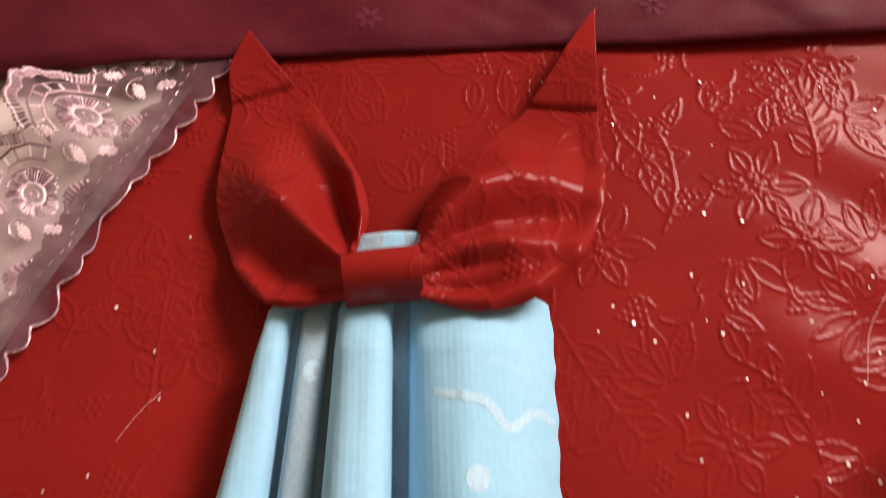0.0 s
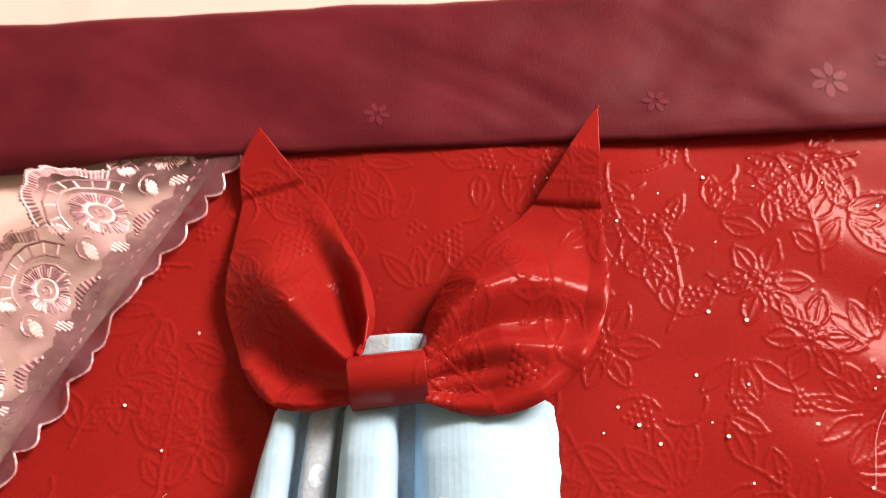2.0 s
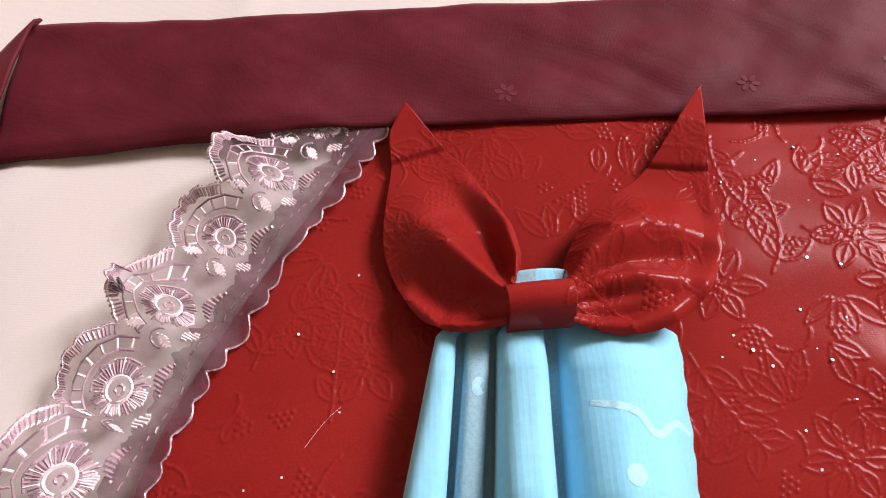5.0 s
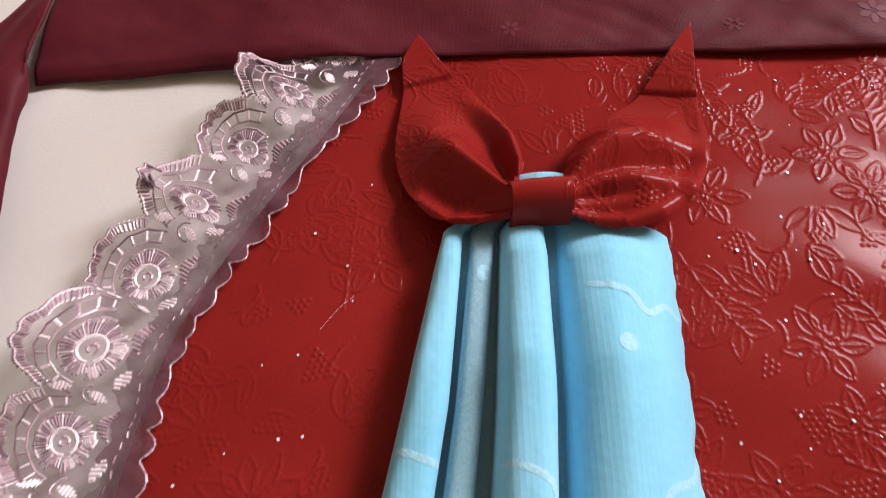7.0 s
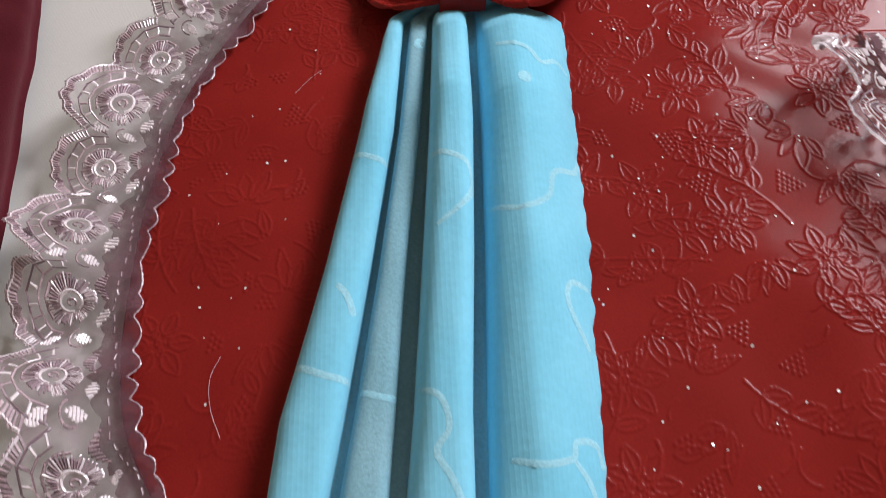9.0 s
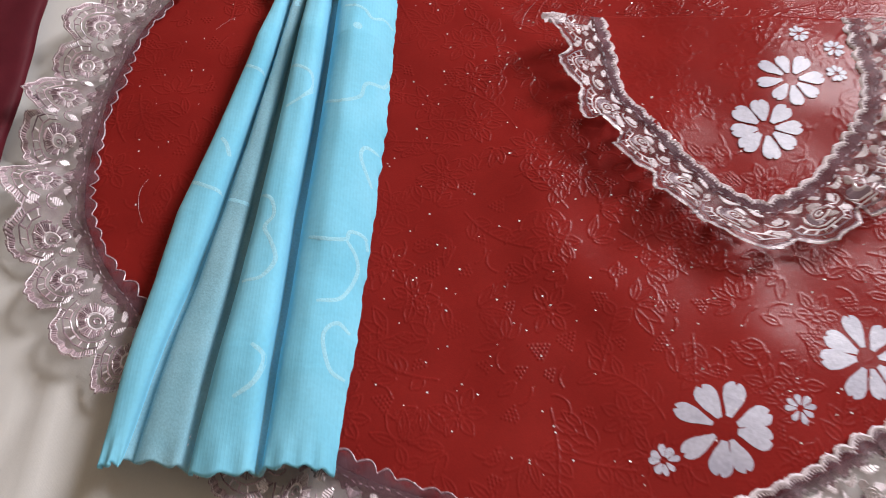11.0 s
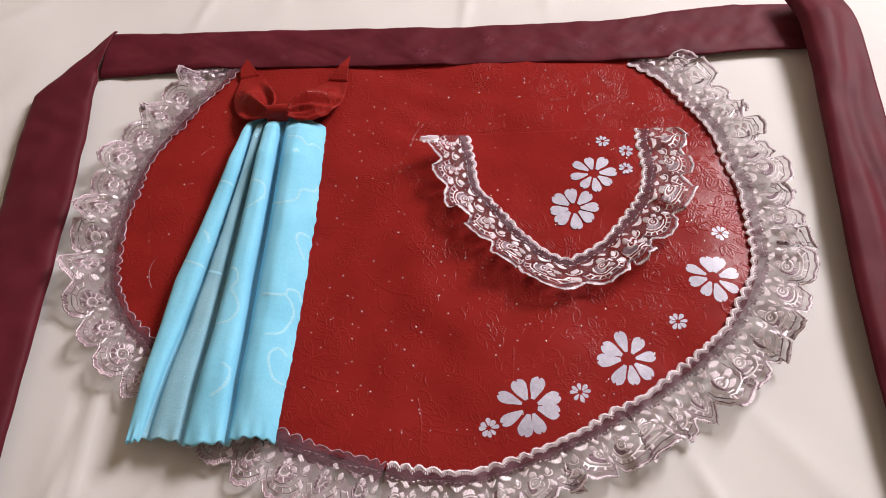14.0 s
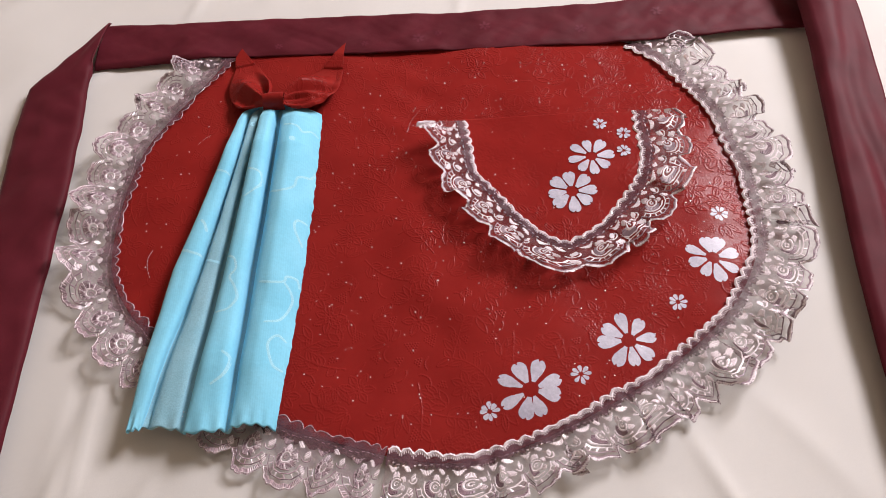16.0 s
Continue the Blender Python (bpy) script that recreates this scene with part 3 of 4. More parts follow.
def lace_trim(name, label, L, repeats, heavy, parent, seed):
    rng = random.Random(seed)
    rep = L.len / repeats
    k = rep / 0.027
    top = tagged(new(name), label)
    top.parent = parent

    def S(i, p):
        return (i + 0.5) * rep + p * k
    # net
    nu, nv = repeats * 22, 9
    V, F = [], []
    for j in range(nv + 1):
        for i in range(nu + 1):
            s = L.len * i / nu
            p = ((s / rep) % 1 - 0.5) * 0.027
            qi = inner_q(s)
            V.append(L.at(s, qi + (edge_q(p) - qi) * j / nv))
    w = nu + 1
    F = [(j * w + i, j * w + i + 1, (j + 1) * w + i + 1, (j + 1) * w + i) for j in range(nv) for i in range(nu)]
    mesh_object("net", V, F, NET_DARK if heavy else NET_MID, top, "sheer mauve net")
    VT, w = [], repeats * 24 + 1
    for j in range(4):
        for i in range(w):
            VT.append(L.at(L.len * i / (w - 1), inner_q(L.len * i / (w - 1)) + (0.0030 if heavy else 0.0037) * j + ((0.0012 if heavy else 0.0004) * math.sin(i * 1.9) if j == 3 else 0), 0.0003))
    mesh_object("lace_ground", VT, [(j * w + i, j * w + i + 1, (j + 1) * w + i + 1, (j + 1) * w + i) for j in range(3) for i in range(w - 1)], TAPE, top, "denser mauve ground")
    VE, FE, VI, FI, VD, FD, VC, FC = [], [], [], [], [], [], [], []
    for i in range(repeats):
        # toothed scallop edge, wrapped in thread
        m = 40
        for a in range(m):
            p = -0.0135 + 0.027 * (a + 0.5) / m
            q = edge_q(p)
            ang = math.atan2(q - 0.0215, p)
            r0, r1 = -0.0016 if heavy else -0.0026, 0.0005 + 0.0004 * rng.random()
            p2 = -0.0135 + 0.027 * (a + 1.6) / m
            if a < m - 1:
                stitch(L, VC, FC, S(i, p), q - 0.0001, S(i, p2), edge_q(p2) - 0.0001, rng.uniform(0.0008, 0.0014) if heavy else 0.0006, 0.0014)
            stitch(L, VE, FE, S(i, p + r0 * math.cos(ang)), q + r0 * math.sin(ang), S(i, p + r1 * math.cos(ang)), q + r1 * math.sin(ang), 0.00062, 0.0009)
        # inner edge
        m = 30
        for a in range(m):
            p = -0.0135 + 0.027 * (a + 0.5) / m
            q0 = inner_q(S(i, p))
            if heavy:
                p2 = -0.0135 + 0.027 * (a + 1.7) / m
                stitch(L, VI, FI, S(i, p), q0 - 0.0002, S(i, p2), inner_q(S(i, p2)) - 0.0002, rng.uniform(0.0012, 0.0022), 0.0022)
                if a % 2:
                    stitch(L, VI, FI, S(i, p), q0 + 0.0006, S(i, p) + 0.0004, q0 + 0.0026, 0.0008, 0.0009)
            else:
                p2 = -0.0135 + 0.027 * (a + 1.6) / m
                stitch(L, VI, FI, S(i, p), q0, S(i, p2), inner_q(S(i, p2)), rng.uniform(0.0004, 0.0008), 0.0008)
        for a in range(6):
            p = -0.0135 + 0.0045 * (a + 0.25)
            if heavy:
                q0 = 0.0072 + 0.0010 * math.sin(S(i, p) * 130) + rng.uniform(-0.0005, 0.0005)
                stitch(L, VD, FD, S(i, p), q0, S(i, p + rng.uniform(0.0015, 0.0030)), q0 + rng.uniform(-0.0006, 0.0006), 0.0006 if heavy else 0.0004, 0.0006)
        # rose
        pc, qc = rng.uniform(-0.0006, 0.0006), 0.0205
        VA, FA, VB, FB, VK, FK = [], [], [], [], [], []

        def ray(VV, FF, ang, r0, r1, wd, ht):
            stitch(L, VV, FF, S(i, pc + r0 * math.cos(ang)), qc + r0 * math.sin(ang), S(i, pc + r1 * math.cos(ang)), qc + r1 * math.sin(ang), wd, ht)

        def cord(VV, FF, r, a0, a1, wd, ht, turns=0.0):
            n = max(3, int(abs(a1 - a0) / 22))
            for e in range(n):
                b0, b1 = radians(a0 + (a1 - a0) * e / n), radians(a0 + (a1 - a0) * (e + 1.1) / n)
                ra, rb = r + turns * e / n, r + turns * (e + 1) / n
                stitch(L, VV, FF, S(i, pc + ra * math.cos(b0)), qc + ra * math.sin(b0), S(i, pc + rb * math.cos(b1)), qc + rb * math.sin(b1), wd, ht)
        bold = (VB, FB) if heavy else (VA, FA)
        tip = rng.uniform(-14, 14)
        # curled heart of the rose and its ring
        cord(*bold, 0.0008, 0, 330, 0.0007, 0.0010, 0.0008)
        cord(VB, FB, 0.0034, tip, tip + 330, 0.00085, 0.0012)
        # dark shaded side
        for a in range(13):
            ray(VK, FK, radians(85 + tip + a * 10.5), 0.0040, 0.0058 + 0.0010 * math.sin(a / 12 * math.pi), 0.00085, 0.0009)
        # three satin petals, one outlined
        for c, half, r1 in ((-92, 26, 0.0078), (-22, 20, 0.0070), (38, 17, 0.0066)):
            for a in range(11):
                e = (a - 5) / 5.0
                ray(*((VB, FB) if c < 30 else bold), radians(c + tip + e * half), 0.0044, 0.0044 + (r1 - 0.0044) * math.sqrt(1.08 - e * e) + 0.0006 * rng.random(), 0.00055, 0.0013)
        cord(*bold, 0.0076, 60 + tip, 190 + tip, 0.0007, 0.0010)
        # pair of small leaves and a tendril between two roses
        for c0, q1, sl, ln in ((0.0108, 0.0225, 0.35, 6), (0.0128, 0.0130, -0.5, 6)):
            for a in range(ln):
                h = 0.0016 * math.sin((a + 0.6) / ln * math.pi)
                p, q = c0 + a * 0.0007 * sl, q1 + a * 0.0009
                stitch(L, VB, FB, S(i, p - h), q, S(i, p + h), q + 0.0006, 0.0008, 0.0011)
        for a in range(8):
            b = a * 0.42 - 0.4
            stitch(L, *bold, S(i, 0.0115 + 0.0030 * math.cos(b)), 0.0165 + 0.0030 * math.sin(b), S(i, 0.0115 + 0.0030 * math.cos(b + 0.4)), 0.0165 + 0.0030 * math.sin(b + 0.4), 0.0006, 0.0008)
        # arcs of rungs in the scallop
        for a in range(9):
            b = radians(12 + a * 19.5)
            ray(*((VB, FB) if a % 3 or heavy else (VA, FA)), b, 0.0100, 0.0126, 0.0006, 0.0008)
        cord(*bold, 0.0098, 8, 172, 0.00055, 0.0007)
        if not heavy:
            # dashes of running stitch and one knot of satin leaves along the sewn edge
            for a in range(7):
                p = -0.0130 + a * 0.0037
                q = 0.0062 + 0.0012 * math.sin(S(i, p) * 150)
                stitch(L, VD, FD, S(i, p), q, S(i, p + 0.0024), q + 0.0005 * math.sin(a * 2.1), 0.0007, 0.0008)
            for a in range(44):
                ray(*((VA, FA) if a % 4 else (VB, FB)), radians(a * 8.18), 0.0038, 0.0064 + 0.0018 * rng.random(), 0.00050, 0.0014)
        cord(VK, FK, 0.0130, 8, 172, 0.0005, 0.0006)
        # scalloped satin leaf along the sewn edge
        for a in range(9):
            p, h = -0.0100 + a * 0.0011, 0.0017 * math.sin((a + 0.7) / 9.4 * math.pi)
            q = 0.0098 + 0.0022 * math.sin(a * 0.4)
            stitch(L, *bold, S(i, p), q - h, S(i, p - 0.0004), q + h, 0.0009, 0.0011)
        for a in range(5):
            p, h = 0.0035 + a * 0.0011, 0.0020 * math.sin((a + 0.7) / 5.4 * math.pi)
            q = 0.0095 + a * 0.0004
            stitch(L, VB, FB, S(i, p), q - h, S(i, p + 0.0005), q + h, 0.0010, 0.0011)
        mv = new("rose_motif", bpy.data.meshes.new("rose_motif"))
        mv.parent = top
        n0, n1 = len(VA), len(VA) + len(VB)
        allv = VA + VB + VK
        allf = FA + [tuple(x + n0 for x in f) for f in FB] + [tuple(x + n1 for x in f) for f in FK]
        mv.data.from_pydata(allv, [], allf)
        for mt in (THREAD, THREAD_PALE, THREAD_DARK):
            mv.data.materials.append(mt)
        mv.data.polygons.foreach_set("material_index", np.array([0] * len(FA) + [1] * len(FB) + [2] * len(FK)))
        mv.data.update()
    mesh_object("scalloped_edge", VE, FE, THREAD_DARK if heavy else THREAD, top, "toothed satin stitch edge", False)
    mesh_object("edge_cord", VC, FC, THREAD_PALE, top, "pale outlining cord", False)
    mesh_object("sewn_edge", VI, FI, THREAD_PALE if heavy else THREAD, top, "pale corded edge" if heavy else "", False)
    if VD:
        mesh_object("running_stitch", VD, FD, THREAD_PALE if heavy else THREAD, top, "", False)
    return top


def wid(t):
    return lerp(t, (0, 0.12, 0.3, 0.42, 0.5, 0.56, 0.62, 0.72, 0.8, 0.9, 1), (0.041, 0.045, 0.044, 0.047, 0.042, 0.038, 0.044, 0.050, 0.049, 0.046, 0.050))


SPLIT = 420
LEFT, LEFT_LEN = EDGE[:SPLIT + 1], EDGE_LEN * SPLIT / 899
RIGHT, RIGHT_LEN = EDGE[SPLIT:], EDGE_LEN * (899 - SPLIT) / 899
_fr = SPLIT / 899
lace_trim("lace_trim", "mauve embroidered lace edging with rose scallops",
          Lace(LEFT, LEFT_LEN, -1, lambda t: wid(t * _fr), lambda t: lerp(t, (0, 0.07, 0.16, 0.6, 0.78, 1), (0.0, 0.002, 0.005, 0.006, 0.007, 0.005)), lambda t, v: 0.0045 - 0.001 * v, 0.037, 0.5, 0.0010, 1.2, 0.0010, rise=(0.021, 2 * LEFT_LEN / 21, 0.0955)), 21, False, apron, 3)
lace_trim("lace_trim", "mauve embroidered lace edging gathered into ruffles",
          Lace(RIGHT, RIGHT_LEN, -1, lambda t: wid(_fr + t * (1 - _fr)), lambda t: lerp(t, (0, 0.06, 0.14, 0.92, 1), (0.004, 0.007, 0.013, 0.012, 0.003)), lambda t, v: 0.0048 - 0.002 * v - 0.002 * max(0, t - 0.93) / 0.07, 0.0285, 1.0, 0.0, 1.4), 28, True, apron, 4)


# ---- pocket ----
POCKET, POCKET_LEN = spline([(0.0485, 0.1345), (0.0525, 0.100), (0.0575, 0.0725), (0.073, 0.0484), (0.0895, 0.0257), (0.108, 0.0075), (0.1195, -0.0005), (0.1295, -0.0030), (0.141, 0.0025), (0.1615, 0.0186), (0.1837, 0.0424), (0.1987, 0.0662), (0.2035, 0.0908), (0.2060, 0.1385)], 500)


def pocket():
    pk = tagged(new("pocket"), "patch pocket edged with lace")
    pk.parent = apron

    def f(u, v):
        # rows from the top edge down to the point
        y = 0.1370 - v * 0.1388
        low = int(np.argmin(POCKET[:, 1]))
        xl = float(np.interp(y, POCKET[low::-1, 1], POCKET[low::-1, 0])) - 0.006 * (1 - v)
        xr = float(np.interp(y, POCKET[low:, 1], POCKET[low:, 0])) + 0.006 * (1 - v)
        x = xl + (xr - xl) * u
        return (x, y, float(relief(x, y - 0.02) + swell(x, y)) + 0.0010 + 0.0006 * math.sin(u * 3.14) * (1 - v))
    grid("pocket_panel", 180, 150, f, LEATHER, pk, "red embossed leatherette", 0.0012)
    L = Lace(POCKET, POCKET_LEN, -1, lambda t: lerp(t, (0, 0.15, 0.4, 0.5, 0.6, 0.8, 1), (0.038, 0.039, 0.040, 0.036, 0.039, 0.043, 0.045)), lambda t: lerp(t, (0, 0.3, 0.5, 1), (0.005, 0.007, 0.009, 0.008)), lambda t, v: 0.0050 + v * lerp(t, (0, 0.35, 0.55, 1), (0.017, 0.013, 0.006, 0.001)), 0.027, 0.2, 0.0, 1.5, skew=0.012)
    trim = lace_trim("lace_trim", "mauve embroidered lace", L, 12, True, pk, 6)
    rng = random.Random(9)
    V, F = [], []
    for k in range(16):
        q = rng.uniform(0.028, 0.037)
        s0 = rng.uniform(0.0, 0.004)
        stitch(L, V, F, s0, q, s0 + rng.uniform(-0.001, 0.004), q + rng.uniform(0.006, 0.013), 0.0011, 0.0012)
    mesh_object("frayed_end", V, F, THREAD_PALE, pk, "loose pale threads at the cut end", False)
    return pk


pocket_part = pocket()


# ---- printed flowers ----
def ground(x, y):
    return float(relief(x, y) + swell(x, y))


def pocket_ground(x, y):
    return float(relief(x, y - 0.02) + swell(x, y)) + 0.0029


def printed_flower(x, y, r, n, turn, base, parent, rng, label):
    fl = tagged(new("printed_flower"), label)
    fl.parent = parent
    for k in range(n):
        a = turn + 2 * math.pi * k / n + rng.uniform(-0.10, 0.10)
        ln, wd = r * rng.uniform(0.82, 1.0), r * 1.78 / n * rng.uniform(0.78, 1.12)
        rows, cols = (12, 10) if r > 0.012 else (4, 3)
        V, F = [], []
        for i in range(rows + 1):
            t = i / rows
            hw = wd * (0.26 + 0.74 * math.sin(math.pi / 2 * min(1.0, t / 0.72)) ** 1.3)
            if t > 0.72:
                hw *= math.sqrt(1 - ((t - 0.72) / 0.34) ** 2)
            for j in range(cols + 1):
                e = 2 * j / cols - 1
                # notched, rounded tip
                s = ln * (0.25 + 0.75 * t) - (t ** 4) * ln * (0.04 * e * e + 0.085 * math.exp(-(e / 0.22) ** 2))
                d = e * hw + 0.0003 * wob(s * 600, e * 3, k + x * 90)
                px, py = x + s * math.cos(a) - d * math.sin(a), y + s * math.sin(a) + d * math.cos(a)
                V.append((px, py, base(px, py) + 0.00022))
        F = [(i * (cols + 1) + j, (i + 1) * (cols + 1) + j, (i + 1) * (cols + 1) + j + 1, i * (cols + 1) + j + 1) for i in range(rows) for j in range(cols)]
        mesh_object("petal", V, F, FOIL, fl)
    return fl


_rng = random.Random(5)
for _x, _y, _r, _t in ((0.2430, -0.0230, 0.0235, 0.2), (0.1642, -0.0930, 0.0255, 0.1), (0.0850, -0.1305, 0.0262, 0.45)):
    printed_flower(_x, _y, _r, 8, _t, ground, apron, _rng, "large silver-lilac printed flower with notched petals")
for _x, _y, _r in ((0.0535, -0.1455, 0.0082), (0.1235, -0.1195, 0.0082), (0.2075, -0.0615, 0.0080), (0.2590, 0.0215, 0.0080)):
    printed_flower(_x, _y, _r, 8, 0.1, ground, apron, _rng, "small silver-lilac printed flower")
for _x, _y, _r in ((0.1375, 0.0485, 0.0232), (0.1585, 0.0845, 0.0228)):
    printed_flower(_x, _y, _r, 8, 0.12 + 5 * _x, pocket_ground, pocket_part, _rng, "large silver-lilac printed flower with notched petals")
for _x, _y, _r in ((0.1712, 0.1220, 0.0070), (0.1908, 0.1100, 0.0070), (0.1882, 0.0897, 0.0070)):
    printed_flower(_x, _y, _r, 8, 0.2, pocket_ground, pocket_part, _rng, "small silver-lilac printed flower")


# ---- the bow ----
bow = tagged(new("bow"), "red leatherette bow gathered by a narrow loop")
bow.parent = apron


def ridge(X, Y, pts):
    """Height of one rounded fold along a line; pts: (x, y, height, half-width)."""
    out = np.zeros_like(X)
    for (ax, ay, ah, aw), (bx, by, bh, bw) in zip(pts[:-1], pts[1:]):
        l2 = (bx - ax) ** 2 + (by - ay) ** 2
        t = np.clip(((X - ax) * (bx - ax) + (Y - ay) * (by - ay)) / l2, 0, 1)
        d = np.hypot(X - ax - t * (bx - ax), Y - ay - t * (by - ay))
        out = np.maximum(out, (ah + (bh - ah) * t) * np.exp(-((d / (aw + (bw - aw) * t)) ** 2 + 0.01) ** 0.78))
    return out


def lobe(inner, rim, upper, ridges, tip, label, shift):
    """A fan of leatherette from the knot to its free rim, flat towards its pointed corner and pinched into folds at the knot; tip: a point on the crease, the direction towards the corner and the height of the crease."""
    nu, nv = 170, 200
    inn_c, rim_c, up_c = (spline(c, n + 1)[0] for c, n in ((inner, nv), (rim, nv), (upper, nu)))
    u, v = np.meshgrid(np.linspace(0, 1, nu + 1), np.linspace(0, 1, nv + 1))
    fan = inn_c[:, None] + (rim_c - inn_c)[:, None] * u[..., None]
    straight = inn_c[0] + (rim_c[0] - inn_c[0]) * np.linspace(0, 1, nu + 1)[:, None]
    fan = fan + (up_c - straight)[None] * ((1 - v) ** 2.2)[..., None]
    X, Y = fan[..., 0], fan[..., 1]
    h = sum(ridge(X, Y, r) ** 3 for r in ridges) ** (1 / 3)
    px, py, dx, dy, rise = tip
    along = (X - px) * dx + (Y - py) * dy
    h = h + np.where(along > 0, rise * (0.32 + 0.68 * np.clip(along / 0.015, 0, 1)), 0.32 * rise * np.exp(-(along / 0.0010) ** 2))
    base = swell(X, Y) + relief(X, Y)
    Z = np.maximum(swell(X, Y) + 0.0016 + h + relief(X + shift, Y - 0.09) * 0.95, base + 0.0011)
    w = nu + 1
    faces = [(j * w + i, j * w + i + 1, (j + 1) * w + i + 1, (j + 1) * w + i) for j in range(nv) for i in range(nu)]
    return mesh_object("bow_loop", np.stack([X.ravel(), Y.ravel(), Z.ravel()], 1), faces, LEATHER, bow, label, True, 0.0009)


lobe([(-0.1330, 0.1600), (-0.1340, 0.1540), (-0.1335, 0.1475)],
     [(-0.1650, 0.2330), (-0.1705, 0.2220), (-0.1705, 0.2100), (-0.1725, 0.1905), (-0.1722, 0.1770), (-0.1675, 0.1640), (-0.1615, 0.1535), (-0.1545, 0.1478), (-0.1460, 0.1458)],
     [(-0.1330, 0.1600), (-0.1295, 0.1680), (-0.1303, 0.1780), (-0.1345, 0.1880), (-0.1400, 0.1985), (-0.1450, 0.2085), (-0.1535, 0.2185), (-0.1650, 0.2330)],
     [[(-0.133, 0.1555, 0.0170, 0.0045), (-0.144, 0.166, 0.0185, 0.0085), (-0.154, 0.177, 0.0170, 0.0120), (-0.159, 0.184, 0.0120, 0.0130), (-0.161, 0.191, 0.0060, 0.0130)],
      [(-0.132, 0.149, 0.0165, 0.0045), (-0.145, 0.1475, 0.0165, 0.0060), (-0.155, 0.1490, 0.0140, 0.0070), (-0.164, 0.1600, 0.0085, 0.0075)],
      [(-0.134, 0.153, 0.0150, 0.0060), (-0.146, 0.156, 0.0085, 0.0100), (-0.158, 0.167, 0.0050, 0.0110)],
      [(-0.132, 0.159, 0.0165, 0.0040), (-0.1310, 0.170, 0.0150, 0.0046), (-0.1335, 0.183, 0.0120, 0.0058), (-0.1400, 0.195, 0.0075, 0.0070), (-0.147, 0.205, 0.0025, 0.008)]],
     (-0.1625, 0.2150, -0.28, 0.96, 0.0058), "puffed loop with a deep fold and a pointed corner", 0.0)
lobe([(-0.1170, 0.1605), (-0.1160, 0.1540), (-0.1165, 0.1475)],
     [(-0.0635, 0.2355), (-0.0648, 0.2180), (-0.0655, 0.1990), (-0.0665, 0.1800), (-0.0700, 0.1670), (-0.0775, 0.1548), (-0.0880, 0.1470), (-0.0995, 0.1440), (-0.1080, 0.1450)],
     [(-0.1170, 0.1605), (-0.1160, 0.1680), (-0.1095, 0.1810), (-0.1000, 0.1925), (-0.0880, 0.2020), (-0.0765, 0.2170), (-0.0635, 0.2355)],
     [[(-0.117, 0.1575, 0.0170, 0.0045), (-0.109, 0.1675, 0.0200, 0.0075), (-0.101, 0.1745, 0.0200, 0.0100), (-0.0925, 0.1785, 0.0155, 0.0115), (-0.083, 0.1785, 0.0105, 0.012), (-0.073, 0.176, 0.0065, 0.011)],
      [(-0.117, 0.1540, 0.0165, 0.0040), (-0.1065, 0.1590, 0.0175, 0.0060), (-0.097, 0.1605, 0.0170, 0.0078), (-0.086, 0.1595, 0.0140, 0.0090), (-0.074, 0.160, 0.0085, 0.009)],
      [(-0.118, 0.1480, 0.0165, 0.0040), (-0.109, 0.1462, 0.0150, 0.0048), (-0.099, 0.1455, 0.0150, 0.006), (-0.088, 0.1490, 0.0140, 0.0070), (-0.077, 0.1570, 0.0095, 0.007)],
      [(-0.117, 0.151, 0.0150, 0.0050), (-0.106, 0.1520, 0.0135, 0.0070), (-0.092, 0.1540, 0.0120, 0.0085)],
      [(-0.077, 0.157, 0.0090, 0.0060), (-0.0690, 0.170, 0.0060, 0.0060), (-0.0668, 0.186, 0.0040, 0.0060), (-0.066, 0.202, 0.0010, 0.006)]],
     (-0.0770, 0.2065, 0.15, 0.99, 0.0062), "puffed loop with fine folds and a pointed corner", 0.085)


def knot(u, v):
    x = -0.1352 + 0.0192 * u + 0.0006 * math.sin(v * 5)
    a = (v - 0.5) * 3.9
    y = 0.1535 + 0.0066 * math.sin(a) + 0.0015 * (u - 0.5)
    z = 0.0163 + 0.0110 * math.cos(a) + float(relief(x + 0.05, y + v * 0.01 - 0.1)) * 0.8 + 0.0008 * math.sin(u * 3.1)
    return (x, y, z)


grid("bow_knot", 60, 60, knot, LEATHER, bow, "narrow loop round the middle", 0.0012)

# ---- the towel ----
towel = thing("hand_towel", "pale blue pleated velour hand towel hanging from the bow", "towel")
TY = (0.1695, 0.161, 0.148, 0.09, 0.035, -0.02, -0.09, -0.152)
# the two borders of each of the four pleats, from the outer edge on
BORDERS = ((-0.133, -0.140, -0.1562, -0.1681, -0.1801, -0.1945, -0.2024, -0.2059), (-0.130, -0.136, -0.150, -0.1555, -0.1643, -0.1738, -0.1869, -0.196),
           (-0.129, -0.135, -0.147, -0.1531, -0.1613, -0.1705, -0.1828, -0.191), (-0.126, -0.130, -0.140, -0.1461, -0.1523, -0.1572, -0.1639, -0.169),
           (-0.125, -0.129, -0.138, -0.1416, -0.1463, -0.1512, -0.159, -0.165), (-0.121, -0.122, -0.124, -0.1252, -0.1282, -0.1321, -0.1344, -0.136),
           (-0.120, -0.120, -0.1196, -0.1214, -0.1238, -0.1272, -0.1303, -0.1325), (-0.114, -0.107, -0.0828, -0.0838, -0.0861, -0.0893, -0.0948, -0.0997))
PLEAT_U = (0.0, 0.17, 0.22, 0.36, 0.43, 0.62, 0.68, 1.0)
PLEAT_H = (0.0120, 0.0085, 0.0185, 0.0165)


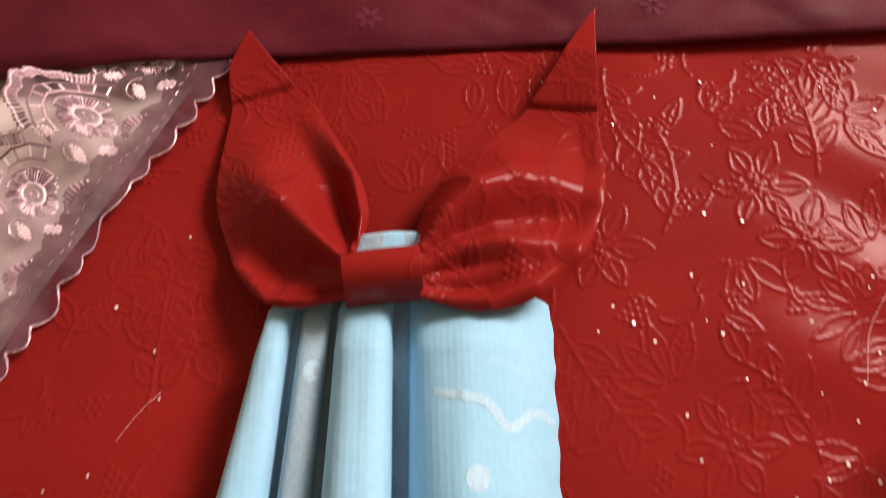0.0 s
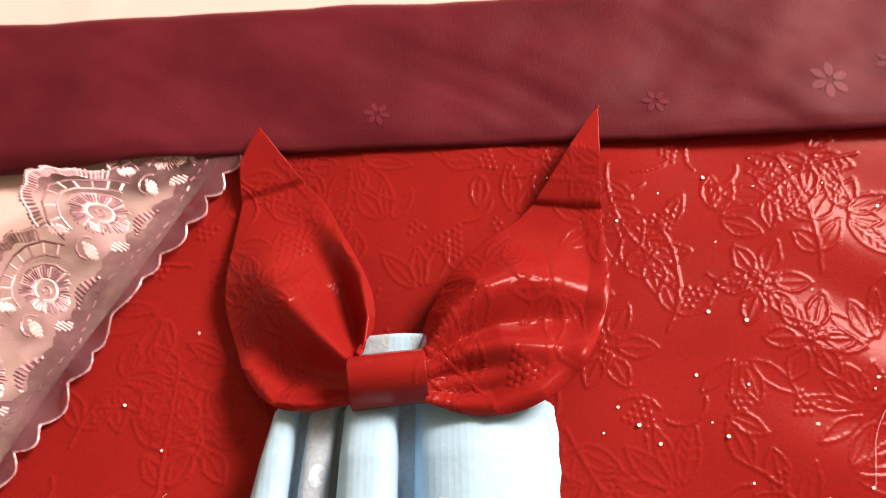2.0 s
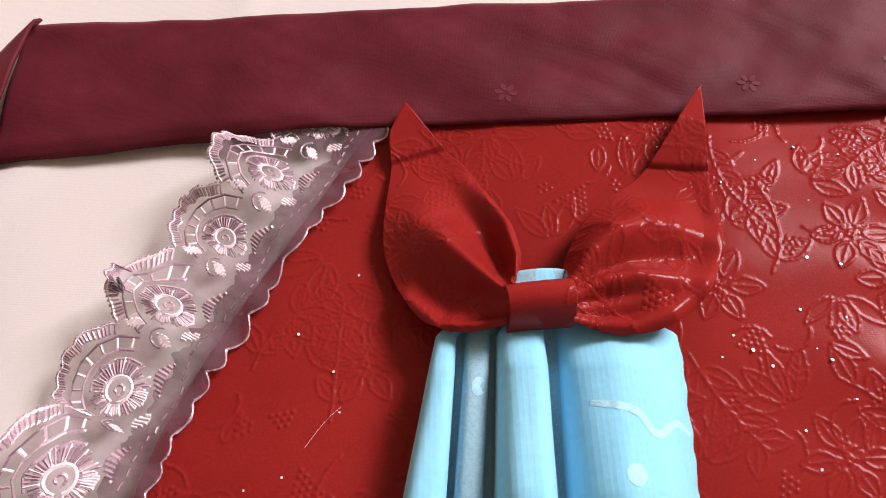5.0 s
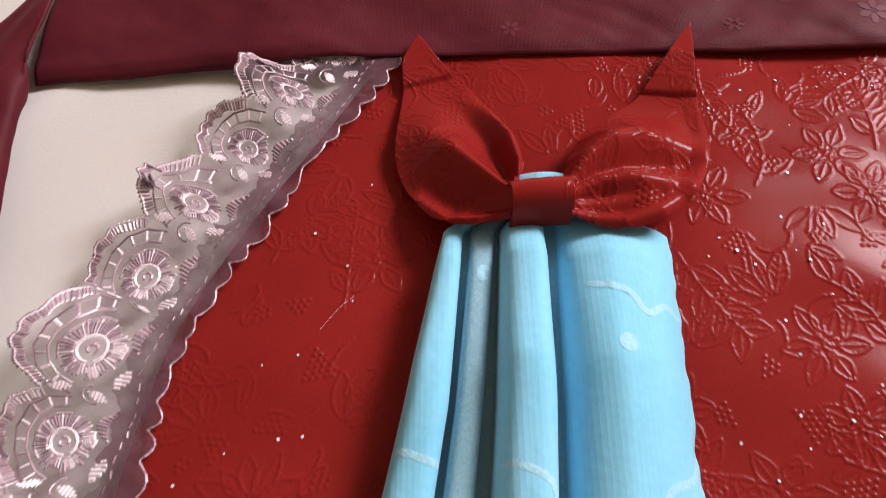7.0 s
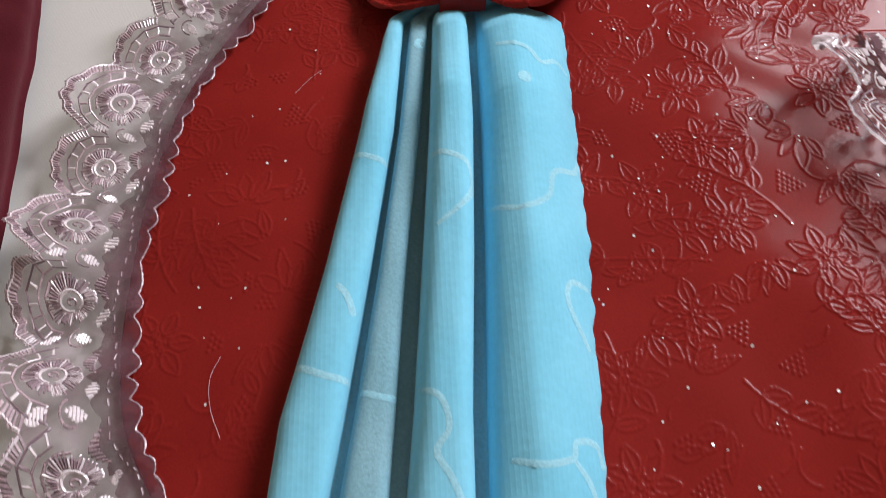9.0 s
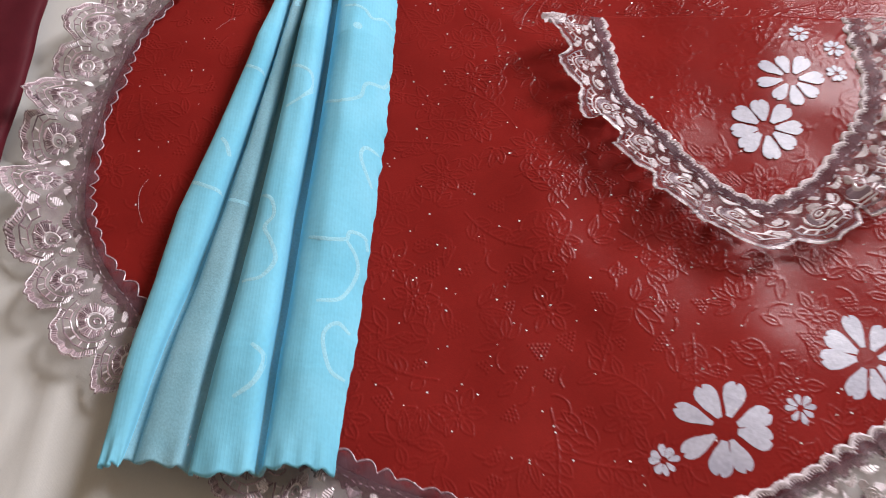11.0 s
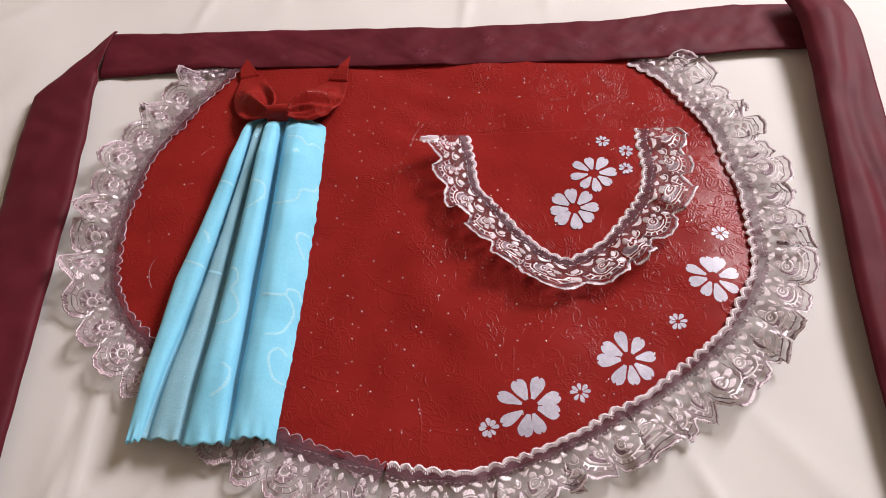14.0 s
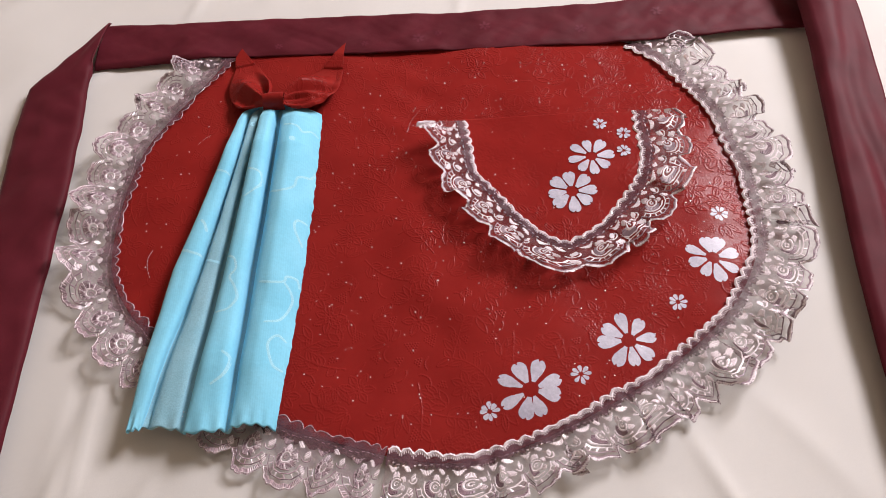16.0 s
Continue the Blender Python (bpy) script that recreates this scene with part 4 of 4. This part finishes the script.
def towel_at(u, y, lift=0.0):
    """u from the outer edge across the pleats and the valleys between them, y along the towel."""
    es = [float(np.interp(y, TY[::-1], e[::-1])) for e in BORDERS]
    k = 0
    while k < 6 and PLEAT_U[k + 1] <= u:
        k += 1
    t = min(max((u - PLEAT_U[k]) / (PLEAT_U[k + 1] - PLEAT_U[k]), 0.0), 1.0)
    x = es[k] + (es[k + 1] - es[k]) * t
    fall = lerp(y, (-0.152, -0.10, 0.1, 0.135, 0.146, 0.153, 0.176), (0.42, 0.72, 1.15, 0.85, 0.50, 0.25, 0.0))
    base = 0.0064 + lerp(y, (-0.152, -0.11, -0.06), (0.006, 0.005, 0.0))
    if k % 2:
        z = base - 0.0012
    else:
        h = PLEAT_H[k // 2] * fall
        # rounded roll: steep flanks, broad back
        c = 2 * t - 1
        z = base + h * max(0.0, 1 - abs(c) ** 3.2) ** 0.5
        if k == 6 and t > 0.3:
            e = (t - 0.3) / 0.7
            z = base + h * (1 - 0.97 * e ** 1.5) - 0.0024 * e ** 3
        x += (es[k + 1] - es[k]) * 0.06 * math.sin(math.pi * t)
        if k < 6 or c < 0:
            x += math.copysign((0.0010 if c < 0 else 0.0028) * fall * c * c * (1 - abs(c) ** 5), c)
    if u > 0.985:
        x += 0.0010 * wob(y * 160, 0.3, 6) + 0.0008 * wob(y * 60, 0.7, 8)
    if y > 0.154:
        # bunched into one soft tuft above the knot
        b = min(1.0, (y - 0.154) / 0.006)
        x = x * (1 - b) + b * (es[0] + (es[7] - es[0]) * u)
        z = z * (1 - b) + b * (0.0095 + 0.0075 * math.sqrt(max(0.0, math.sin(math.pi * min(1, max(0, u))))))
    z += 0.0010 * wob(x * 70, y * 30, 3) + 0.00010 * wob(x * 500, y * 500, 5)
    yy = y
    if y < -0.138:
        e = (-0.138 - y) / 0.014
        yy += (0.0010 * math.sin(u * 75) + 0.0025 * math.sin(u * 9 + 0.4) + (-0.0015 if k in (1, 2, 3) else -0.0042)) * e
        z += 0.0010 * math.sin(u * 75 + 1) * e
    return (x, yy, z + lift)


def towel_mesh():
    us = []
    for k in range(7):
        n = 26 if k % 2 == 0 else 5
        c = np.linspace(0, 1, n, endpoint=False)
        us += list(PLEAT_U[k] + (PLEAT_U[k + 1] - PLEAT_U[k]) * ((1 - np.cos(c * math.pi)) / 2 if k % 2 == 0 else c))
    us.append(1.0)
    ys = np.linspace(0.1655, -0.152, 300)
    V = [towel_at(u, y) for y in ys for u in us]
    w = len(us)
    F = [(j * w + i, (j + 1) * w + i, (j + 1) * w + i + 1, j * w + i + 1) for j in range(len(ys) - 1) for i in range(w - 1)]
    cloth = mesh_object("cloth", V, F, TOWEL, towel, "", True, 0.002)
    # shade painted into the colour: greyer blue in the folded-under pleat and the valleys
    cloth.data.materials.append(TOWEL_SHADED)
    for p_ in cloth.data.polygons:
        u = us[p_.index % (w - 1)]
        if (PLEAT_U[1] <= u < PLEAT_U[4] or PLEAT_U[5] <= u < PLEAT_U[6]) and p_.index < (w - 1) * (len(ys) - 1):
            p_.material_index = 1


towel_mesh()


def stroke(pts, wd):
    """A dyed line of the heart print, following the pile."""
    p, ln = spline([(u * 0.12, y) for u, y in pts], 40)
    V = []
    for i in range(40):
        d = p[min(39, i + 1)] - p[max(0, i - 1)]
        d = d / (np.linalg.norm(d) or 1)
        w = wd * (0.5 + 0.5 * math.sin(math.pi * min(1, (i + 2) / 8, (41 - i) / 8) / 2))
        for e in (-1, 0, 1):
            V.append(towel_at(min(1, max(0, (p[i][0] - d[1] * e * w) / 0.12)), p[i][1] + d[0] * e * w, 0.00016 - 0.0001 * abs(e)))
    F = [(3 * i + e, 3 * i + e + 3, 3 * i + e + 4, 3 * i + e + 1) for i in range(39) for e in (0, 1)]
    mesh_object("heart_print", V, F, TOWEL_PRINT, towel, "pale dyed heart outline")


for _pts in ([(0.73, 0.124), (0.823, 0.121), (0.869, 0.115), (0.933, 0.119), (0.987, 0.117)],
             [(0.997, 0.078), (0.964, 0.069), (0.877, 0.064), (0.854, 0.054), (0.776, 0.048), (0.695, 0.051)],
             [(0.985, 0.022), (0.911, 0.022), (0.897, 0.014), (0.967, -0.001)],
             [(0.729, -0.037), (0.80, -0.039), (0.881, -0.037), (0.895, -0.032), (0.967, -0.032), (0.989, -0.039)],
             [(0.881, -0.037), (0.939, -0.045), (0.955, -0.054), (0.90, -0.070), (0.80, -0.074)],
             [(0.45, 0.071), (0.50, 0.070), (0.581, 0.066), (0.598, 0.057), (0.560, 0.049), (0.480, 0.042)],
             [(0.447, -0.014), (0.510, -0.018), (0.536, -0.027), (0.503, -0.034), (0.545, -0.042), (0.575, -0.052), (0.53, -0.062), (0.46, -0.064)],
             [(0.02, 0.076), (0.09, 0.074), (0.163, 0.072)], [(0.01, -0.003), (0.09, -0.007), (0.169, -0.009)],
             [(0.235, -0.012), (0.30, -0.014), (0.357, -0.015)], [(0.071, 0.024), (0.11, 0.02), (0.142, 0.013)],
             [(0.97, -0.088), (0.90, -0.084), (0.85, -0.092), (0.90, -0.108), (0.98, -0.112)], [(0.55, -0.098), (0.60, -0.104), (0.58, -0.116), (0.52, -0.124)]):
    stroke(_pts, 0.0011)


def dot(u0, y0, su, sy):
    V = [towel_at(u0, y0, 0.0002)] + [towel_at(u0 + su * math.cos(k * math.pi / 8), y0 + sy * math.sin(k * math.pi / 8), 0.0001) for k in range(16)]
    mesh_object("dot_print", V, [(0, 1 + k, 1 + (k + 1) % 16) for k in range(16)], TOWEL_PRINT, towel, "pale dot")


dot(0.805, 0.104, 0.022, 0.0030)
dot(0.305, 0.131, 0.035, 0.0028)


# ---- small things ----
def glitter():
    rng = random.Random(21)
    V, F = [], []
    n = 0
    while n < 340:
        x, y = rng.uniform(-0.245, 0.275), rng.uniform(-0.165, 0.218)
        if ((x - 0.015) / 0.25) ** 2 + ((y - 0.05) / 0.21) ** 2 > 1 or (-0.24 < x < -0.08 and y < 0.23 and -0.225 + (y + 0.14) * 0.15 < x < -0.085):
            continue
        on_pocket = 0.05 < x < 0.2 and 0.03 < y < 0.13
        z = (pocket_ground(x, y) if on_pocket else ground(x, y)) + 0.0002
        r = rng.uniform(0.00028, 0.00062)
        tx, ty = rng.gauss(0, 0.25), rng.gauss(0, 0.25)
        b, a0 = len(V), rng.uniform(0, 6)
        for k in range(6):
            dx, dy = r * math.cos(a0 + k * 1.047), r * math.sin(a0 + k * 1.047)
            V.append((x + dx, y + dy, z + r * 0.4 + dx * tx + dy * ty))
        V.append((x, y, z - 0.0002))
        F.append(tuple(range(b, b + 6)))
        F.extend((b + (k + 1) % 6, b + k, b + 6) for k in range(6))
        n += 1
    ob = mesh_object("glitter_flakes", V, F, GLITTER, None, "", False)
    tagged(ob, "scattered silver glitter flakes on the red leatherette", "glitter", kind="stuff")


glitter()


def loose_thread(pts, r, label):
    cu = bpy.data.curves.new("loose_thread", "CURVE")
    cu.dimensions, cu.bevel_depth, cu.bevel_resolution = "3D", r, 1
    p, _ = spline(pts, 40)
    sp = cu.splines.new("POLY")
    sp.points.add(39)
    for q, (x, y) in zip(sp.points, p):
        q.co = (x, y, ground(x, y) + 0.0006, 1)
    ob = new("loose_thread", cu)
    cu.materials.append(THREAD_PALE)
    tagged(ob, label, "thread")


loose_thread([(-0.185, 0.129), (-0.190, 0.124), (-0.195, 0.117)], 0.00004, "short pale loose thread on the leatherette")
loose_thread([(-0.217, 0.006), (-0.220, -0.002), (-0.219, -0.012), (-0.215, -0.022)], 0.00006, "fine pale loose thread on the leatherette")
loose_thread([(0.008, 0.150), (0.000, 0.138), (-0.004, 0.124)], 0.00005, "fine pale loose thread beside the pocket")


def thread_tuft(x, y, z, seed):
    """A dark knot of embroidery thread standing off the edge of the lace."""
    rng = random.Random(seed)
    V, F = [], []
    for k in range(9):
        a = rng.uniform(1.6, 3.6)
        l = rng.uniform(0.0012, 0.003)
        bx, by = x + rng.uniform(-0.001, 0.001), y + rng.uniform(-0.001, 0.001)
        ex, ey, ez = bx + l * math.cos(a), by + l * math.sin(a) * 0.6 + 0.001, z + rng.uniform(0.001, 0.004)
        nx, ny = -math.sin(a) * 0.0004, math.cos(a) * 0.0004
        b = len(V)
        V.extend(((bx + nx, by + ny, z), (bx - nx, by - ny, z), (ex - nx, ey - ny, ez), (ex + nx, ey + ny, ez), ((bx + ex) / 2, (by + ey) / 2, (z + ez) / 2 + 0.0012)))
        F.extend(((b, b + 1, b + 4), (b + 1, b + 2, b + 4), (b + 2, b + 3, b + 4), (b + 3, b, b + 4)))
    mesh_object("thread_tuft", V, F, TUFT, apron, "dark knot of loose thread", False)


TUFT = surface("dark_thread", (0.11, 0.075, 0.085), (0.18, 0.125, 0.14), 0.5, 60, 1500, 0.0001, 0.3)
thread_tuft(-0.2850, 0.0510, 0.014, 1)
thread_tuft(-0.2514, 0.1640, 0.014, 2)
